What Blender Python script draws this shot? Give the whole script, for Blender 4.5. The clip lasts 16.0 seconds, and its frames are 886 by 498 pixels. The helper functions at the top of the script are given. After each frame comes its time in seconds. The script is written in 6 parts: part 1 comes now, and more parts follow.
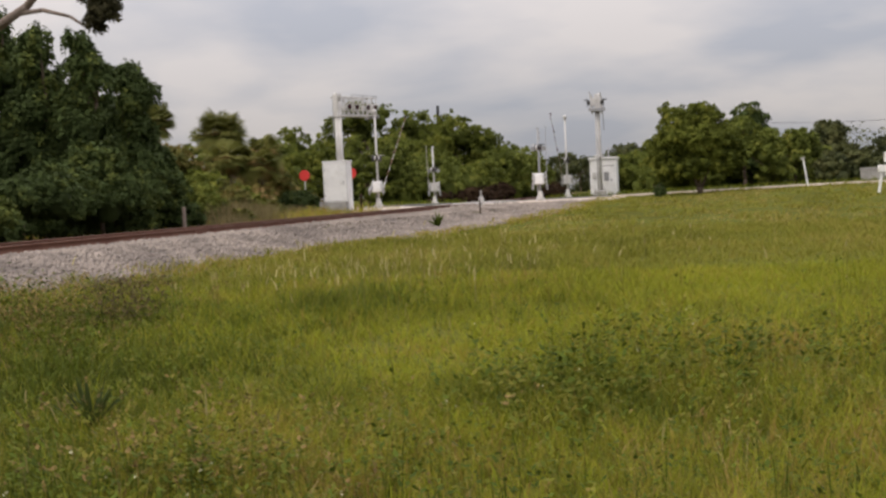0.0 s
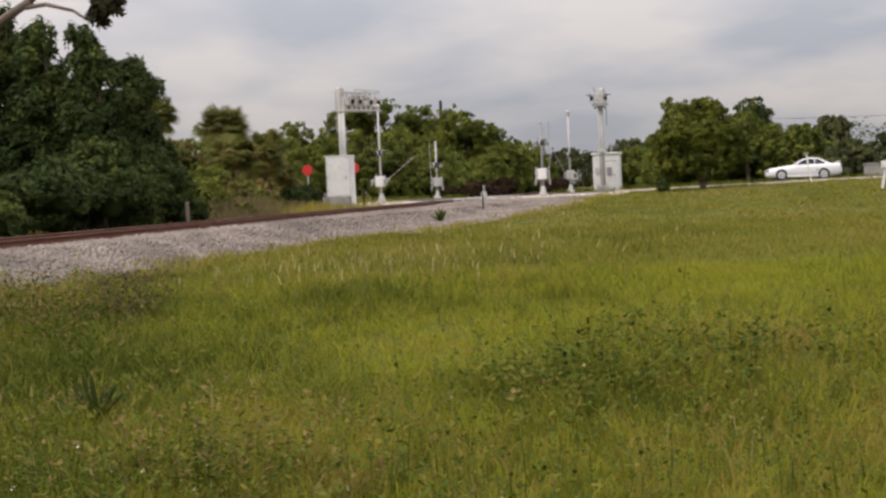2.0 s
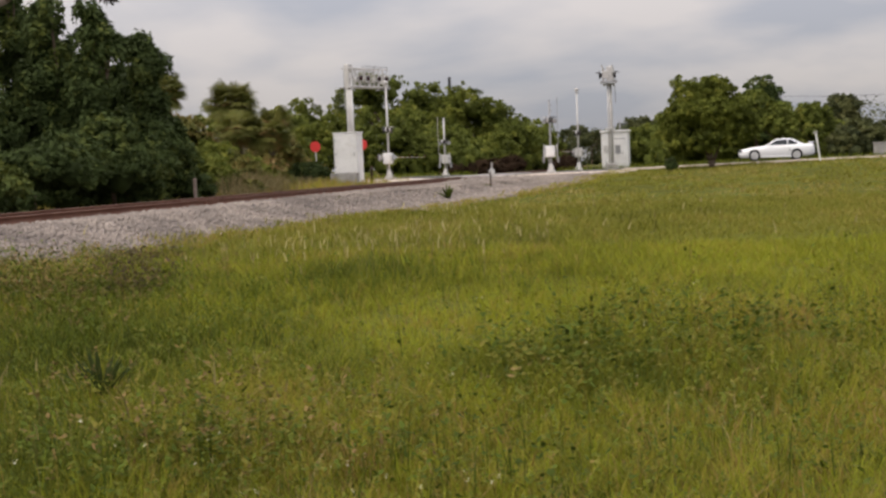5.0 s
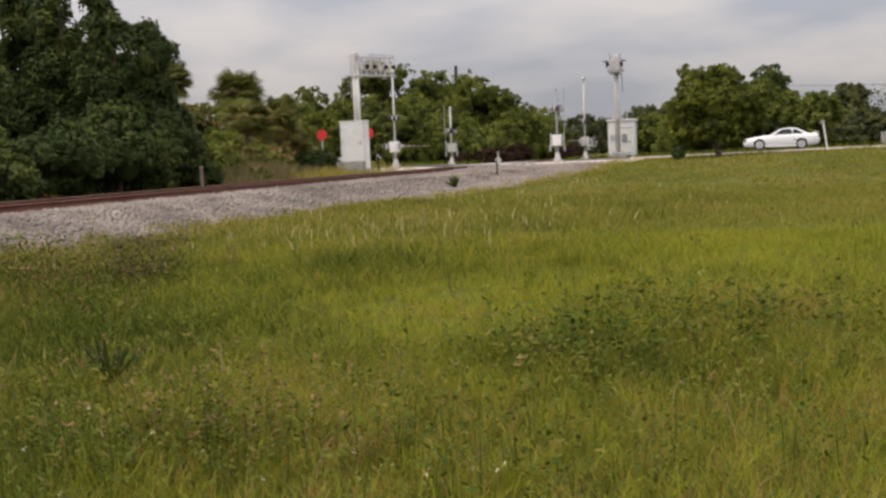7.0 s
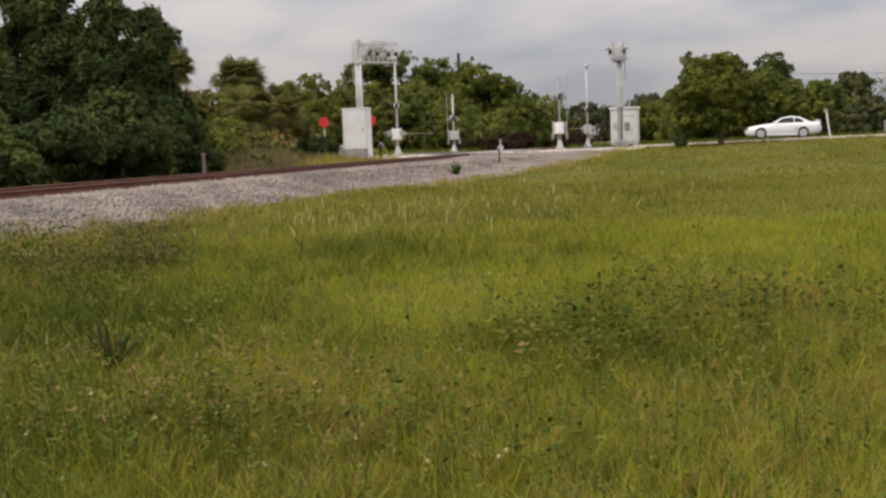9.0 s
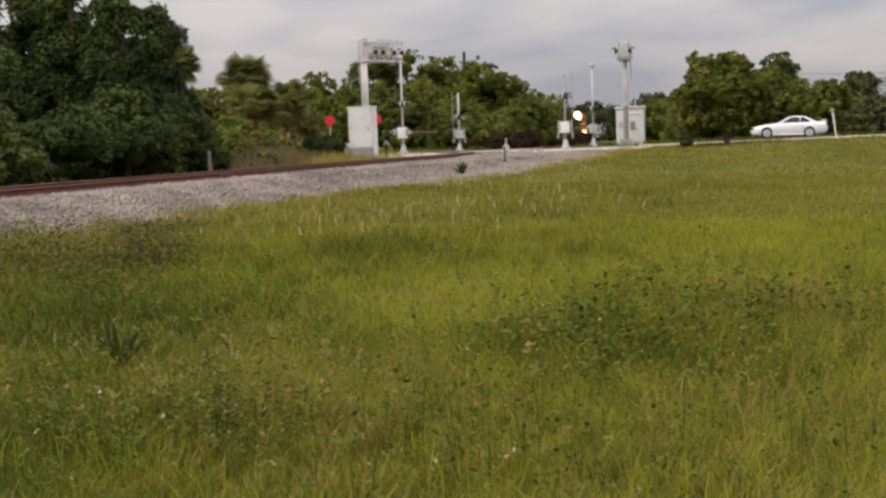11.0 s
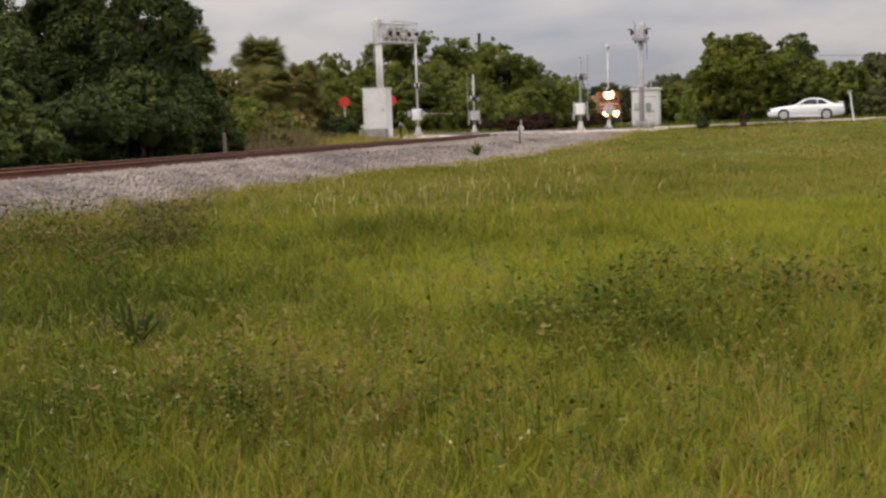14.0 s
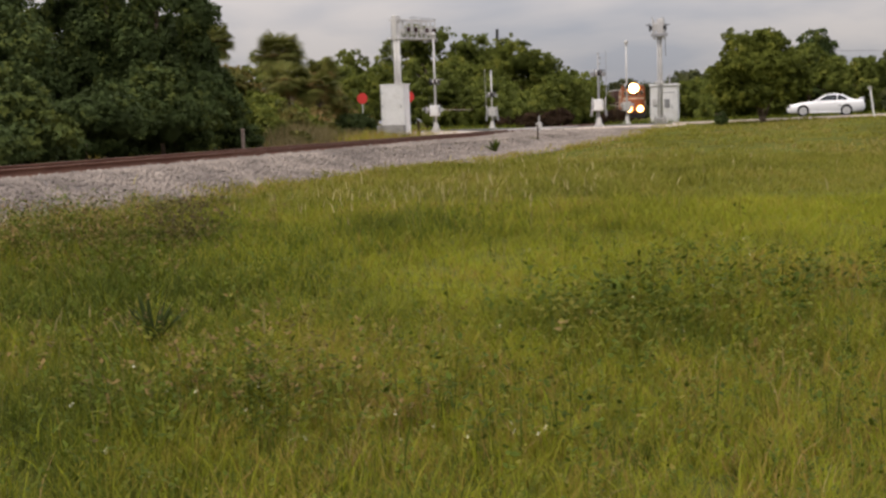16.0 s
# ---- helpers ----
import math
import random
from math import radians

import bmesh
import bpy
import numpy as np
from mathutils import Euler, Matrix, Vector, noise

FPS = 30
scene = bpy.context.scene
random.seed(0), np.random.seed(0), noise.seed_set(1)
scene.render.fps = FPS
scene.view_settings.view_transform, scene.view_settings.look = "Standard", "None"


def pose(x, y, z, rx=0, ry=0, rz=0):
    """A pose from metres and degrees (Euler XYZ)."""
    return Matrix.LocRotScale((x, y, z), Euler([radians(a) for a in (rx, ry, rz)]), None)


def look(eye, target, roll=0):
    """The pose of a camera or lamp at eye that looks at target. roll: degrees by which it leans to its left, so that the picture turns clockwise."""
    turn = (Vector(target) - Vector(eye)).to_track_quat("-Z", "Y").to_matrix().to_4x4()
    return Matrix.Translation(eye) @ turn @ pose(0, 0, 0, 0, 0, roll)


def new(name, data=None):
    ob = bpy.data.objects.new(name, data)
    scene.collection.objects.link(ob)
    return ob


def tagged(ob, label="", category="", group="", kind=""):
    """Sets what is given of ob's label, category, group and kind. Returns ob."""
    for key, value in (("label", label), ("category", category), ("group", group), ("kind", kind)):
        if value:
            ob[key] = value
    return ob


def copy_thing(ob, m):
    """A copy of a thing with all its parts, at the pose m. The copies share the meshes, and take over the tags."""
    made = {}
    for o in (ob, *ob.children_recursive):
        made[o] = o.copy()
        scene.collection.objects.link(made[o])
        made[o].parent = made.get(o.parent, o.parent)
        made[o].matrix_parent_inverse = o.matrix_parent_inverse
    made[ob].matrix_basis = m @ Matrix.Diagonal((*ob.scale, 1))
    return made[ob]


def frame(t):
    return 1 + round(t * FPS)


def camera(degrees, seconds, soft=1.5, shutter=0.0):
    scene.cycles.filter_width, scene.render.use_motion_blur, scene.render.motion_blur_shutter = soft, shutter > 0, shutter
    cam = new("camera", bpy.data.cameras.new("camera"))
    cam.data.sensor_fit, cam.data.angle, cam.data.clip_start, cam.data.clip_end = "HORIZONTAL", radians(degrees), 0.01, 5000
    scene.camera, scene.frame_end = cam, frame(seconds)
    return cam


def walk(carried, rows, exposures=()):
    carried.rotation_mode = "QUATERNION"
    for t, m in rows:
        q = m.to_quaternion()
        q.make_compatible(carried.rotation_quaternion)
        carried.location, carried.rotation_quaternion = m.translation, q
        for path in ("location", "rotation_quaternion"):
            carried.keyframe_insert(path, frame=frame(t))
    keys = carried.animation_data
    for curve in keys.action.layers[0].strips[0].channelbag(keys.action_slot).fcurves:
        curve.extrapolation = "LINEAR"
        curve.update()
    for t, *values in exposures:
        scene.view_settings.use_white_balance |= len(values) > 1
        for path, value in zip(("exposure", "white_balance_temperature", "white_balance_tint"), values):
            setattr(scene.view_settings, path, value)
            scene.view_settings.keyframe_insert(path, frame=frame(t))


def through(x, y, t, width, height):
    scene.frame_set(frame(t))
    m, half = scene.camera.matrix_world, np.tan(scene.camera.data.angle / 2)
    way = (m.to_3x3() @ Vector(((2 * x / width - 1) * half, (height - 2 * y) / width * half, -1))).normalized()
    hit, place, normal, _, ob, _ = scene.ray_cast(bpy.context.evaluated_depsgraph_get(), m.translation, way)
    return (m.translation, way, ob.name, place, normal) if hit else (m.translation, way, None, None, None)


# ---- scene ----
cam = camera(42.0, 16.0, soft=2.6)
walk(cam, [
    (0, pose(0.000, 0.000, 1.600, 87.312, 2.688, 12.393)),
    (0.5, pose(-0.013, -0.026, 1.607, 87.395, 2.713, 12.351)),
    (1, pose(-0.012, -0.021, 1.606, 87.004, 2.653, 12.601)),
    (1.5, pose(-0.013, -0.008, 1.605, 87.040, 2.607, 12.591)),
    (2, pose(-0.015, -0.008, 1.604, 87.066, 2.590, 12.520)),
    (2.5, pose(-0.015, -0.033, 1.597, 86.762, 2.588, 12.805)),
    (3, pose(-0.003, -0.032, 1.599, 86.488, 2.624, 12.650)),
    (3.5, pose(0.004, -0.027, 1.596, 86.590, 2.549, 12.776)),
    (4, pose(0.013, -0.026, 1.599, 86.513, 2.400, 12.880)),
    (4.5, pose(0.019, -0.018, 1.603, 86.234, 2.359, 12.887)),
    (7, pose(0.025, -0.035, 1.608, 85.404, 2.242, 13.256)),
    (7.5, pose(0.017, -0.025, 1.604, 85.368, 2.071, 13.107)),
    (8, pose(0.018, -0.036, 1.600, 85.139, 1.954, 13.183)),
    (8.5, pose(0.021, -0.037, 1.606, 84.732, 1.984, 13.377)),
    (9, pose(0.024, -0.034, 1.603, 84.796, 2.061, 13.368)),
    (11.5, pose(0.012, -0.049, 1.612, 84.700, 1.786, 13.770)),
    (12, pose(0.017, -0.051, 1.613, 84.556, 1.706, 13.922)),
    (12.5, pose(0.021, -0.047, 1.612, 84.230, 1.827, 14.027)),
    (13, pose(0.017, -0.054, 1.611, 84.180, 1.840, 13.862)),
    (13.5, pose(0.012, -0.036, 1.607, 84.022, 1.841, 14.065)),
    (14, pose(0.007, -0.027, 1.605, 83.866, 1.844, 14.359)),
    (14.5, pose(0.006, -0.027, 1.602, 83.862, 1.764, 14.562)),
    (15, pose(0.002, -0.011, 1.598, 83.722, 1.847, 14.784)),
    (15.5, pose(-0.001, -0.010, 1.598, 83.683, 1.883, 14.920)),
    (16, pose(0.008, -0.030, 1.602, 83.708, 1.872, 15.240)),
], exposures=[(0, 0.16, 7000, 12), (16, 0.14, 7050, 12.5)])

# world frame: y runs along the straight railway, x to its right, z up
TRACK_X = -13.36
BEND_S, BEND_R = 119.5, 224.0
RAIL_Z = 1.03


def smooth(a, b, v):
    k = np.clip((np.asarray(v, float) - a) / (b - a), 0, 1)
    return k * k * (3 - 2 * k)


def track_point(s):
    """Centre of the track at the arc length s, and its heading in degrees."""
    if s <= BEND_S:
        return TRACK_X, s, 0.0
    a = (s - BEND_S) / BEND_R
    return TRACK_X - BEND_R * (1 - math.cos(a)), BEND_S + BEND_R * math.sin(a), math.degrees(a)


def track_x(y):
    """x of the track's centre line, for arrays of y."""
    d = np.clip(np.asarray(y, float) - BEND_S, 0, 150)
    return TRACK_X - (BEND_R - np.sqrt(BEND_R ** 2 - d * d))


def wave(x, y):
    return (np.sin(x * 0.9 + 1.3 * np.sin(y * 0.31)) + np.sin(y * 0.73 + 1.1 * np.sin(x * 0.41 + 2)) + 0.6 * np.sin(x * 2.3 + y * 1.7)) / 2.6


def road_z(x):
    x = np.asarray(x, float)
    return 1.05 + 0.012 * np.clip(x + 6, 0, 14) - 0.07 * (1 - smooth(2.0, 4.0, np.abs(x - TRACK_X)))


def ground_z(x, y):
    """Height of the ground: a shallow ditch in which the camera stands, the railway bank, the road's bank."""
    x, y = np.asarray(x, float), np.asarray(y, float)
    d = np.hypot(x, y)
    z = 0.12 + 0.22 * smooth(4, 16, d) + 0.03 * wave(x, y) * smooth(3, 9, d)
    z = z + (0.58 + 0.16 * smooth(-4, 8, x)) * smooth(30, 62, y)
    off = np.abs(x - track_x(y))
    right = x > track_x(y)
    crest = np.where(right, 2.0 + 3.4 * smooth(30, 56, y), 2.2)
    bank = 0.84 + np.where(right & (off > 3.4), 0.06, -0.03) * smooth(40, 56, y) - np.maximum(off - crest, 0) / np.where(right, 3.4, 4.0)
    z = np.where(right, np.maximum(z, bank), np.maximum(np.minimum(z, 0.78), bank))
    # road bank
    flat = smooth(60.5, 64.5, y) * (1 - smooth(83, 90, y))
    return z * (1 - flat) + (road_z(x) - 0.05) * flat


# ---- sky and sun ----
SUN_EL, SUN_AZ = 48, -130
world = bpy.data.worlds.new("overcast_sky")
scene.world = world
world.use_nodes = True
wt = world.node_tree
wt.nodes.clear()


def wnode(kind, **kw):
    n = wt.nodes.new(kind)
    for k, v in kw.items():
        n.inputs[k].default_value = v
    return n


sky = wt.nodes.new("ShaderNodeTexSky")
sky.sky_type, sky.sun_disc = "NISHITA", False
sky.sun_elevation, sky.sun_rotation = radians(SUN_EL), radians(SUN_AZ)
sky_dim = wnode("ShaderNodeMix")
sky_dim.data_type, sky_dim.blend_type = "RGBA", "MULTIPLY"
sky_dim.inputs[0].default_value = 1
sky_dim.inputs[7].default_value = (0.1, 0.1, 0.1, 1)
wt.links.new(sky.outputs[0], sky_dim.inputs[6])
tc = wt.nodes.new("ShaderNodeTexCoord")
sep = wt.nodes.new("ShaderNodeSeparateXYZ")
wt.links.new(tc.outputs["Generated"], sep.inputs[0])
lift = wnode("ShaderNodeMath")
lift.operation, lift.inputs[1].default_value = "MAXIMUM", 0.0
wt.links.new(sep.outputs[2], lift.inputs[0])
# overcast: three times brighter overhead than at the horizon
zen = wnode("ShaderNodeMath")
zen.operation, zen.inputs[1].default_value, zen.inputs[2].default_value = "MULTIPLY_ADD", 1.75, 0.405
wt.links.new(lift.outputs[0], zen.inputs[0])
# cloud layers flattened towards the horizon
den = wnode("ShaderNodeMath")
den.operation, den.inputs[1].default_value = "ADD", 0.27
wt.links.new(lift.outputs[0], den.inputs[0])
flat = wt.nodes.new("ShaderNodeVectorMath")
flat.operation = "DIVIDE"
wt.links.new(tc.outputs["Generated"], flat.inputs[0])
wt.links.new(den.outputs[0], flat.inputs[1])
stretch = wnode("ShaderNodeMapping")
stretch.inputs["Scale"].default_value = (0.85, 1.0, 1.0)
stretch.inputs["Location"].default_value = (0.9, 3.1, 0)
wt.links.new(flat.outputs[0], stretch.inputs[0])
clouds = wnode("ShaderNodeTexNoise", Scale=2.0, Detail=5, Roughness=0.46, Distortion=0.15)
wt.links.new(stretch.outputs[0], clouds.inputs["Vector"])
ramp = wt.nodes.new("ShaderNodeValToRGB")
ramp.color_ramp.elements[0].position, ramp.color_ramp.elements[0].color = 0.40, (0.645, 0.695, 0.82, 1)
ramp.color_ramp.elements[1].position, ramp.color_ramp.elements[1].color = 0.63, (0.98, 0.96, 1.0, 1)
wt.links.new(clouds.outputs[0], ramp.inputs[0])
lit = wnode("ShaderNodeMix")
lit.data_type, lit.blend_type = "RGBA", "MULTIPLY"
lit.inputs[0].default_value = 1
wt.links.new(ramp.outputs[0], lit.inputs[6])
wt.links.new(zen.outputs[0], lit.inputs[7])
veil = wnode("ShaderNodeMix")
veil.data_type = "RGBA"
veil.inputs[0].default_value = 0.94
wt.links.new(sky_dim.outputs[2], veil.inputs[6])
wt.links.new(lit.outputs[2], veil.inputs[7])
bg = wt.nodes.new("ShaderNodeBackground")
bg.inputs[1].default_value = 1.0
wt.links.new(veil.outputs[2], bg.inputs[0])
wout = wt.nodes.new("ShaderNodeOutputWorld")
wt.links.new(bg.outputs[0], wout.inputs[0])

sun = new("sun", bpy.data.lights.new("sun", "SUN"))
sun.data.energy, sun.data.angle, sun.data.color = 1.5, radians(30), (1, 0.93, 0.82)
az, el = radians(SUN_AZ), radians(SUN_EL)
sun.matrix_world = look((40 * math.sin(az) * math.cos(el), 40 * math.cos(az) * math.cos(el), 40 * math.sin(el)), (0, 0, 0))


# ---- materials ----
def material(name, base, rough=0.8, metal=0.0, vary=0.25, scale=3.0, fine=40.0, bump=0.15, second=None, bump_dist=0.01, spot=None):
    """Base colour with a broad and a fine variation, bump, and optional second colour or spots (dirt, rust)."""
    m = bpy.data.materials.new(name)
    m.use_nodes = True
    nt = m.node_tree
    b = nt.nodes["Principled BSDF"]
    b.inputs["Roughness"].default_value, b.inputs["Metallic"].default_value = rough, metal
    b.inputs["Specular IOR Level"].default_value = 0.0 if rough >= 0.9 else 0.5
    co = nt.nodes.new("ShaderNodeTexCoord")
    n1 = nt.nodes.new("ShaderNodeTexNoise")
    n1.inputs["Scale"].default_value, n1.inputs["Detail"].default_value = scale, 4
    n2 = nt.nodes.new("ShaderNodeTexNoise")
    n2.inputs["Scale"].default_value, n2.inputs["Detail"].default_value = fine, 3
    for n in (n1, n2):
        nt.links.new(co.outputs["Object"], n.inputs["Vector"])
    mix = nt.nodes.new("ShaderNodeMix")
    mix.data_type = "RGBA"
    second = second or tuple(c * (1 - vary) for c in base)
    mix.inputs[6].default_value, mix.inputs[7].default_value = (*base, 1), (*second, 1)
    r = nt.nodes.new("ShaderNodeMapRange")
    r.inputs[1].default_value, r.inputs[2].default_value = 0.38, 0.66
    nt.links.new(n1.outputs[0], r.inputs[0])
    nt.links.new(r.outputs[0], mix.inputs[0])
    fx = nt.nodes.new("ShaderNodeMix")
    fx.data_type, fx.blend_type = "RGBA", "MULTIPLY"
    fx.inputs[0].default_value = min(1.0, vary * 1.5)
    r2 = nt.nodes.new("ShaderNodeMapRange")
    r2.inputs[1].default_value, r2.inputs[2].default_value, r2.inputs[3].default_value, r2.inputs[4].default_value = 0.3, 0.7, 0.55, 1.3
    nt.links.new(n2.outputs[0], r2.inputs[0])
    nt.links.new(mix.outputs[2], fx.inputs[6])
    nt.links.new(r2.outputs[0], fx.inputs[7])
    last = fx.outputs[2]
    if spot:
        colour, amount = spot
        n3 = nt.nodes.new("ShaderNodeTexNoise")
        n3.inputs["Scale"].default_value, n3.inputs["Detail"].default_value = scale * 2.7, 6
        nt.links.new(co.outputs["Object"], n3.inputs["Vector"])
        r3 = nt.nodes.new("ShaderNodeMapRange")
        r3.inputs[1].default_value, r3.inputs[2].default_value, r3.inputs[4].default_value = 0.55, 0.72, amount
        nt.links.new(n3.outputs[0], r3.inputs[0])
        m3 = nt.nodes.new("ShaderNodeMix")
        m3.data_type = "RGBA"
        m3.inputs[7].default_value = (*colour, 1)
        nt.links.new(r3.outputs[0], m3.inputs[0])
        nt.links.new(last, m3.inputs[6])
        last = m3.outputs[2]
    nt.links.new(last, b.inputs["Base Color"])
    if bump:
        bp = nt.nodes.new("ShaderNodeBump")
        bp.inputs["Strength"].default_value, bp.inputs["Distance"].default_value = bump, bump_dist
        nt.links.new(n2.outputs[0], bp.inputs["Height"])
        nt.links.new(bp.outputs[0], b.inputs["Normal"])
    return m


def plant_material(name, stops, patch=0.35, rough=0.6, through=0.25, spread=0.5):
    """Leaves and blades: a colour ramp read by each leaf's own random value and by broad patches."""
    m = bpy.data.materials.new(name)
    m.use_nodes = True
    nt = m.node_tree
    b = nt.nodes["Principled BSDF"]
    b.inputs["Roughness"].default_value = rough
    b.inputs["Specular IOR Level"].default_value = 0.08
    tone = nt.nodes.new("ShaderNodeAttribute")
    tone.attribute_name = "tone"
    geo = nt.nodes.new("ShaderNodeNewGeometry")
    n = nt.nodes.new("ShaderNodeTexNoise")
    n.inputs["Scale"].default_value, n.inputs["Detail"].default_value = patch, 4
    nt.links.new(geo.outputs["Position"], n.inputs["Vector"])
    sub = nt.nodes.new("ShaderNodeMath")
    sub.operation, sub.inputs[1].default_value = "SUBTRACT", 0.5
    nt.links.new(n.outputs[0], sub.inputs[0])
    add = nt.nodes.new("ShaderNodeMath")
    add.operation, add.inputs[1].default_value = "MULTIPLY_ADD", spread
    nt.links.new(sub.outputs[0], add.inputs[0])
    nt.links.new(tone.outputs["Fac"], add.inputs[2])
    rp = nt.nodes.new("ShaderNodeValToRGB")
    els = rp.color_ramp.elements
    while len(els) < len(stops):
        els.new(0.5)
    for e, (p, c) in zip(els, stops):
        e.position, e.color = p, (*c, 1)
    nt.links.new(add.outputs[0], rp.inputs[0])
    nt.links.new(rp.outputs[0], b.inputs["Base Color"])
    tr = nt.nodes.new("ShaderNodeBsdfTranslucent")
    nt.links.new(rp.outputs[0], tr.inputs[0])
    mx = nt.nodes.new("ShaderNodeMixShader")
    mx.inputs[0].default_value = through
    nt.links.new(b.outputs[0], mx.inputs[1])
    nt.links.new(tr.outputs[0], mx.inputs[2])
    nt.links.new(mx.outputs[0], nt.nodes["Material Output"].inputs[0])
    return m


def glow_material(name, colour, strength):
    m = bpy.data.materials.new(name)
    m.use_nodes = True
    b = m.node_tree.nodes["Principled BSDF"]
    b.inputs["Base Color"].default_value = (*colour, 1)
    b.inputs["Emission Color"].default_value = (*colour, 1)
    b.inputs["Emission Strength"].default_value = strength
    return m


BLADE = [(0.0, (0.05, 0.063, 0.008)), (0.16, (0.118, 0.155, 0.02)), (0.31, (0.19, 0.182, 0.026)), (0.48, (0.29, 0.325, 0.024)), (0.62, (0.33, 0.255, 0.05)), (0.8, (0.32, 0.19, 0.07)), (1.0, (0.50, 0.38, 0.19))]
GRASS = plant_material("meadow_grass", BLADE, patch=0.6, spread=0.4, through=0.4)
FAR_GRASS = plant_material("far_meadow_grass", [(0.0, (0.075, 0.085, 0.012)), (0.3, (0.17, 0.165, 0.028)), (0.48, (0.215, 0.22, 0.032)), (0.65, (0.27, 0.225, 0.05)), (1.0, (0.42, 0.34, 0.15))], patch=0.16, spread=0.3, through=0.4)
HERB = plant_material("low_herb", [(0.0, (0.06, 0.085, 0.012)), (0.4, (0.12, 0.155, 0.018)), (0.75, (0.22, 0.20, 0.035)), (1.0, (0.26, 0.165, 0.06))], patch=0.8, spread=0.5, through=0.3)
WISP = plant_material("wispy_foliage", [(0.0, (0.035, 0.032, 0.018)), (0.6, (0.075, 0.07, 0.035)), (1.0, (0.13, 0.11, 0.06))], patch=1.0, through=0.2)
DEAD = plant_material("withered_leaf", [(0.0, (0.05, 0.038, 0.024)), (0.6, (0.10, 0.075, 0.045)), (1.0, (0.17, 0.13, 0.07))], patch=1.0, rough=0.9)
RUSSET = plant_material("russet_weed", [(0.0, (0.07, 0.06, 0.022)), (0.5, (0.15, 0.105, 0.04)), (1.0, (0.27, 0.18, 0.075))], patch=1.2, spread=0.8, rough=0.9)
WEED = plant_material("weed_leaf", [(0.0, (0.052, 0.072, 0.012)), (0.6, (0.10, 0.135, 0.02)), (1.0, (0.20, 0.17, 0.035))], patch=1.0, rough=0.85)
STRAW = plant_material("dry_seed", [(0.0, (0.18, 0.145, 0.06)), (0.6, (0.29, 0.24, 0.10)), (1.0, (0.42, 0.36, 0.16))], patch=1.0)
PETAL = plant_material("white_petal", [(0.0, (0.58, 0.53, 0.30)), (1.0, (0.8, 0.77, 0.62))], patch=1.0)
DARK_LEAF = plant_material("dark_leaf", [(0.0, (0.034, 0.048, 0.015)), (0.5, (0.066, 0.093, 0.03)), (1.0, (0.16, 0.175, 0.036))], patch=0.45, spread=1.0, through=0.2, rough=0.75)
MID_LEAF = plant_material("green_leaf", [(0.0, (0.07, 0.084, 0.02)), (0.5, (0.135, 0.16, 0.032)), (1.0, (0.26, 0.26, 0.052))], patch=0.35, spread=0.75, rough=0.75)
BRIGHT_LEAF = plant_material("light_green_leaf", [(0.0, (0.055, 0.068, 0.015)), (0.5, (0.14, 0.16, 0.028)), (1.0, (0.27, 0.265, 0.05))], patch=0.7, spread=0.9, rough=0.75)
BROWN_LEAF = plant_material("rusty_leaf", [(0.0, (0.07, 0.085, 0.022)), (0.45, (0.185, 0.165, 0.045)), (0.75, (0.31, 0.19, 0.08)), (1.0, (0.42, 0.35, 0.16))], patch=0.8, spread=1.1)
DEAD_FROND = plant_material("withered_palm_frond", [(0.0, (0.15, 0.11, 0.04)), (0.5, (0.34, 0.225, 0.09)), (1.0, (0.48, 0.32, 0.14))], patch=0.8, rough=0.85)
# dark brown that stands for ballast and rails in shade
SHADE_CLUMP = plant_material("shade_clump", [(0.0, (0.025, 0.016, 0.010)), (0.5, (0.055, 0.033, 0.02)), (1.0, (0.10, 0.065, 0.035))], patch=0.8, rough=0.9)
DRY = plant_material("dry_grass", [(0.0, (0.085, 0.075, 0.03)), (0.5, (0.185, 0.15, 0.07)), (1.0, (0.30, 0.235, 0.12))], patch=1.0)
YUCCA = plant_material("yucca_leaf", [(0.0, (0.03, 0.045, 0.012)), (0.5, (0.065, 0.085, 0.022)), (1.0, (0.13, 0.14, 0.04))], patch=1.0, rough=0.8)
PALM_LEAF = plant_material("palm_frond", [(0.0, (0.06, 0.07, 0.016)), (0.5, (0.16, 0.16, 0.04)), (1.0, (0.30, 0.25, 0.09))], patch=0.6)
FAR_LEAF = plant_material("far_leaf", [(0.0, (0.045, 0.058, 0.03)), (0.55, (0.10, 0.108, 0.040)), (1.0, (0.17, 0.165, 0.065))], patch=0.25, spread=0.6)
BARK = material("bark", (0.16, 0.12, 0.09), 0.9, vary=0.45, scale=2, fine=18, bump=0.6, bump_dist=0.03)
PALE_BARK = material("pale_bark", (0.25, 0.19, 0.155), 0.85, vary=0.35, scale=1.5, fine=14, bump=0.5, bump_dist=0.02)
SOIL = material("grassy_soil", (0.085, 0.085, 0.022), 0.95, vary=0.45, scale=0.35, fine=9, bump=0.5, second=(0.11, 0.12, 0.03), bump_dist=0.03)
STONE = material("ballast_stone", (0.30, 0.255, 0.222), 0.9, vary=0.4, scale=0.7, fine=8, bump=0.3, second=(0.17, 0.145, 0.13))
BED = material("ballast_bed", (0.21, 0.178, 0.155), 0.95, vary=0.4, scale=1.5, fine=14, bump=0.4, bump_dist=0.05, second=(0.14, 0.125, 0.12))
SAND = material("sandy_gravel", (0.58, 0.50, 0.43), 0.95, vary=0.3, scale=0.8, fine=12, bump=0.4, second=(0.46, 0.38, 0.32))
ASPHALT = material("worn_asphalt", (0.12, 0.115, 0.105), 0.9, vary=0.25, scale=0.5, fine=25, bump=0.2, second=(0.09, 0.087, 0.08))
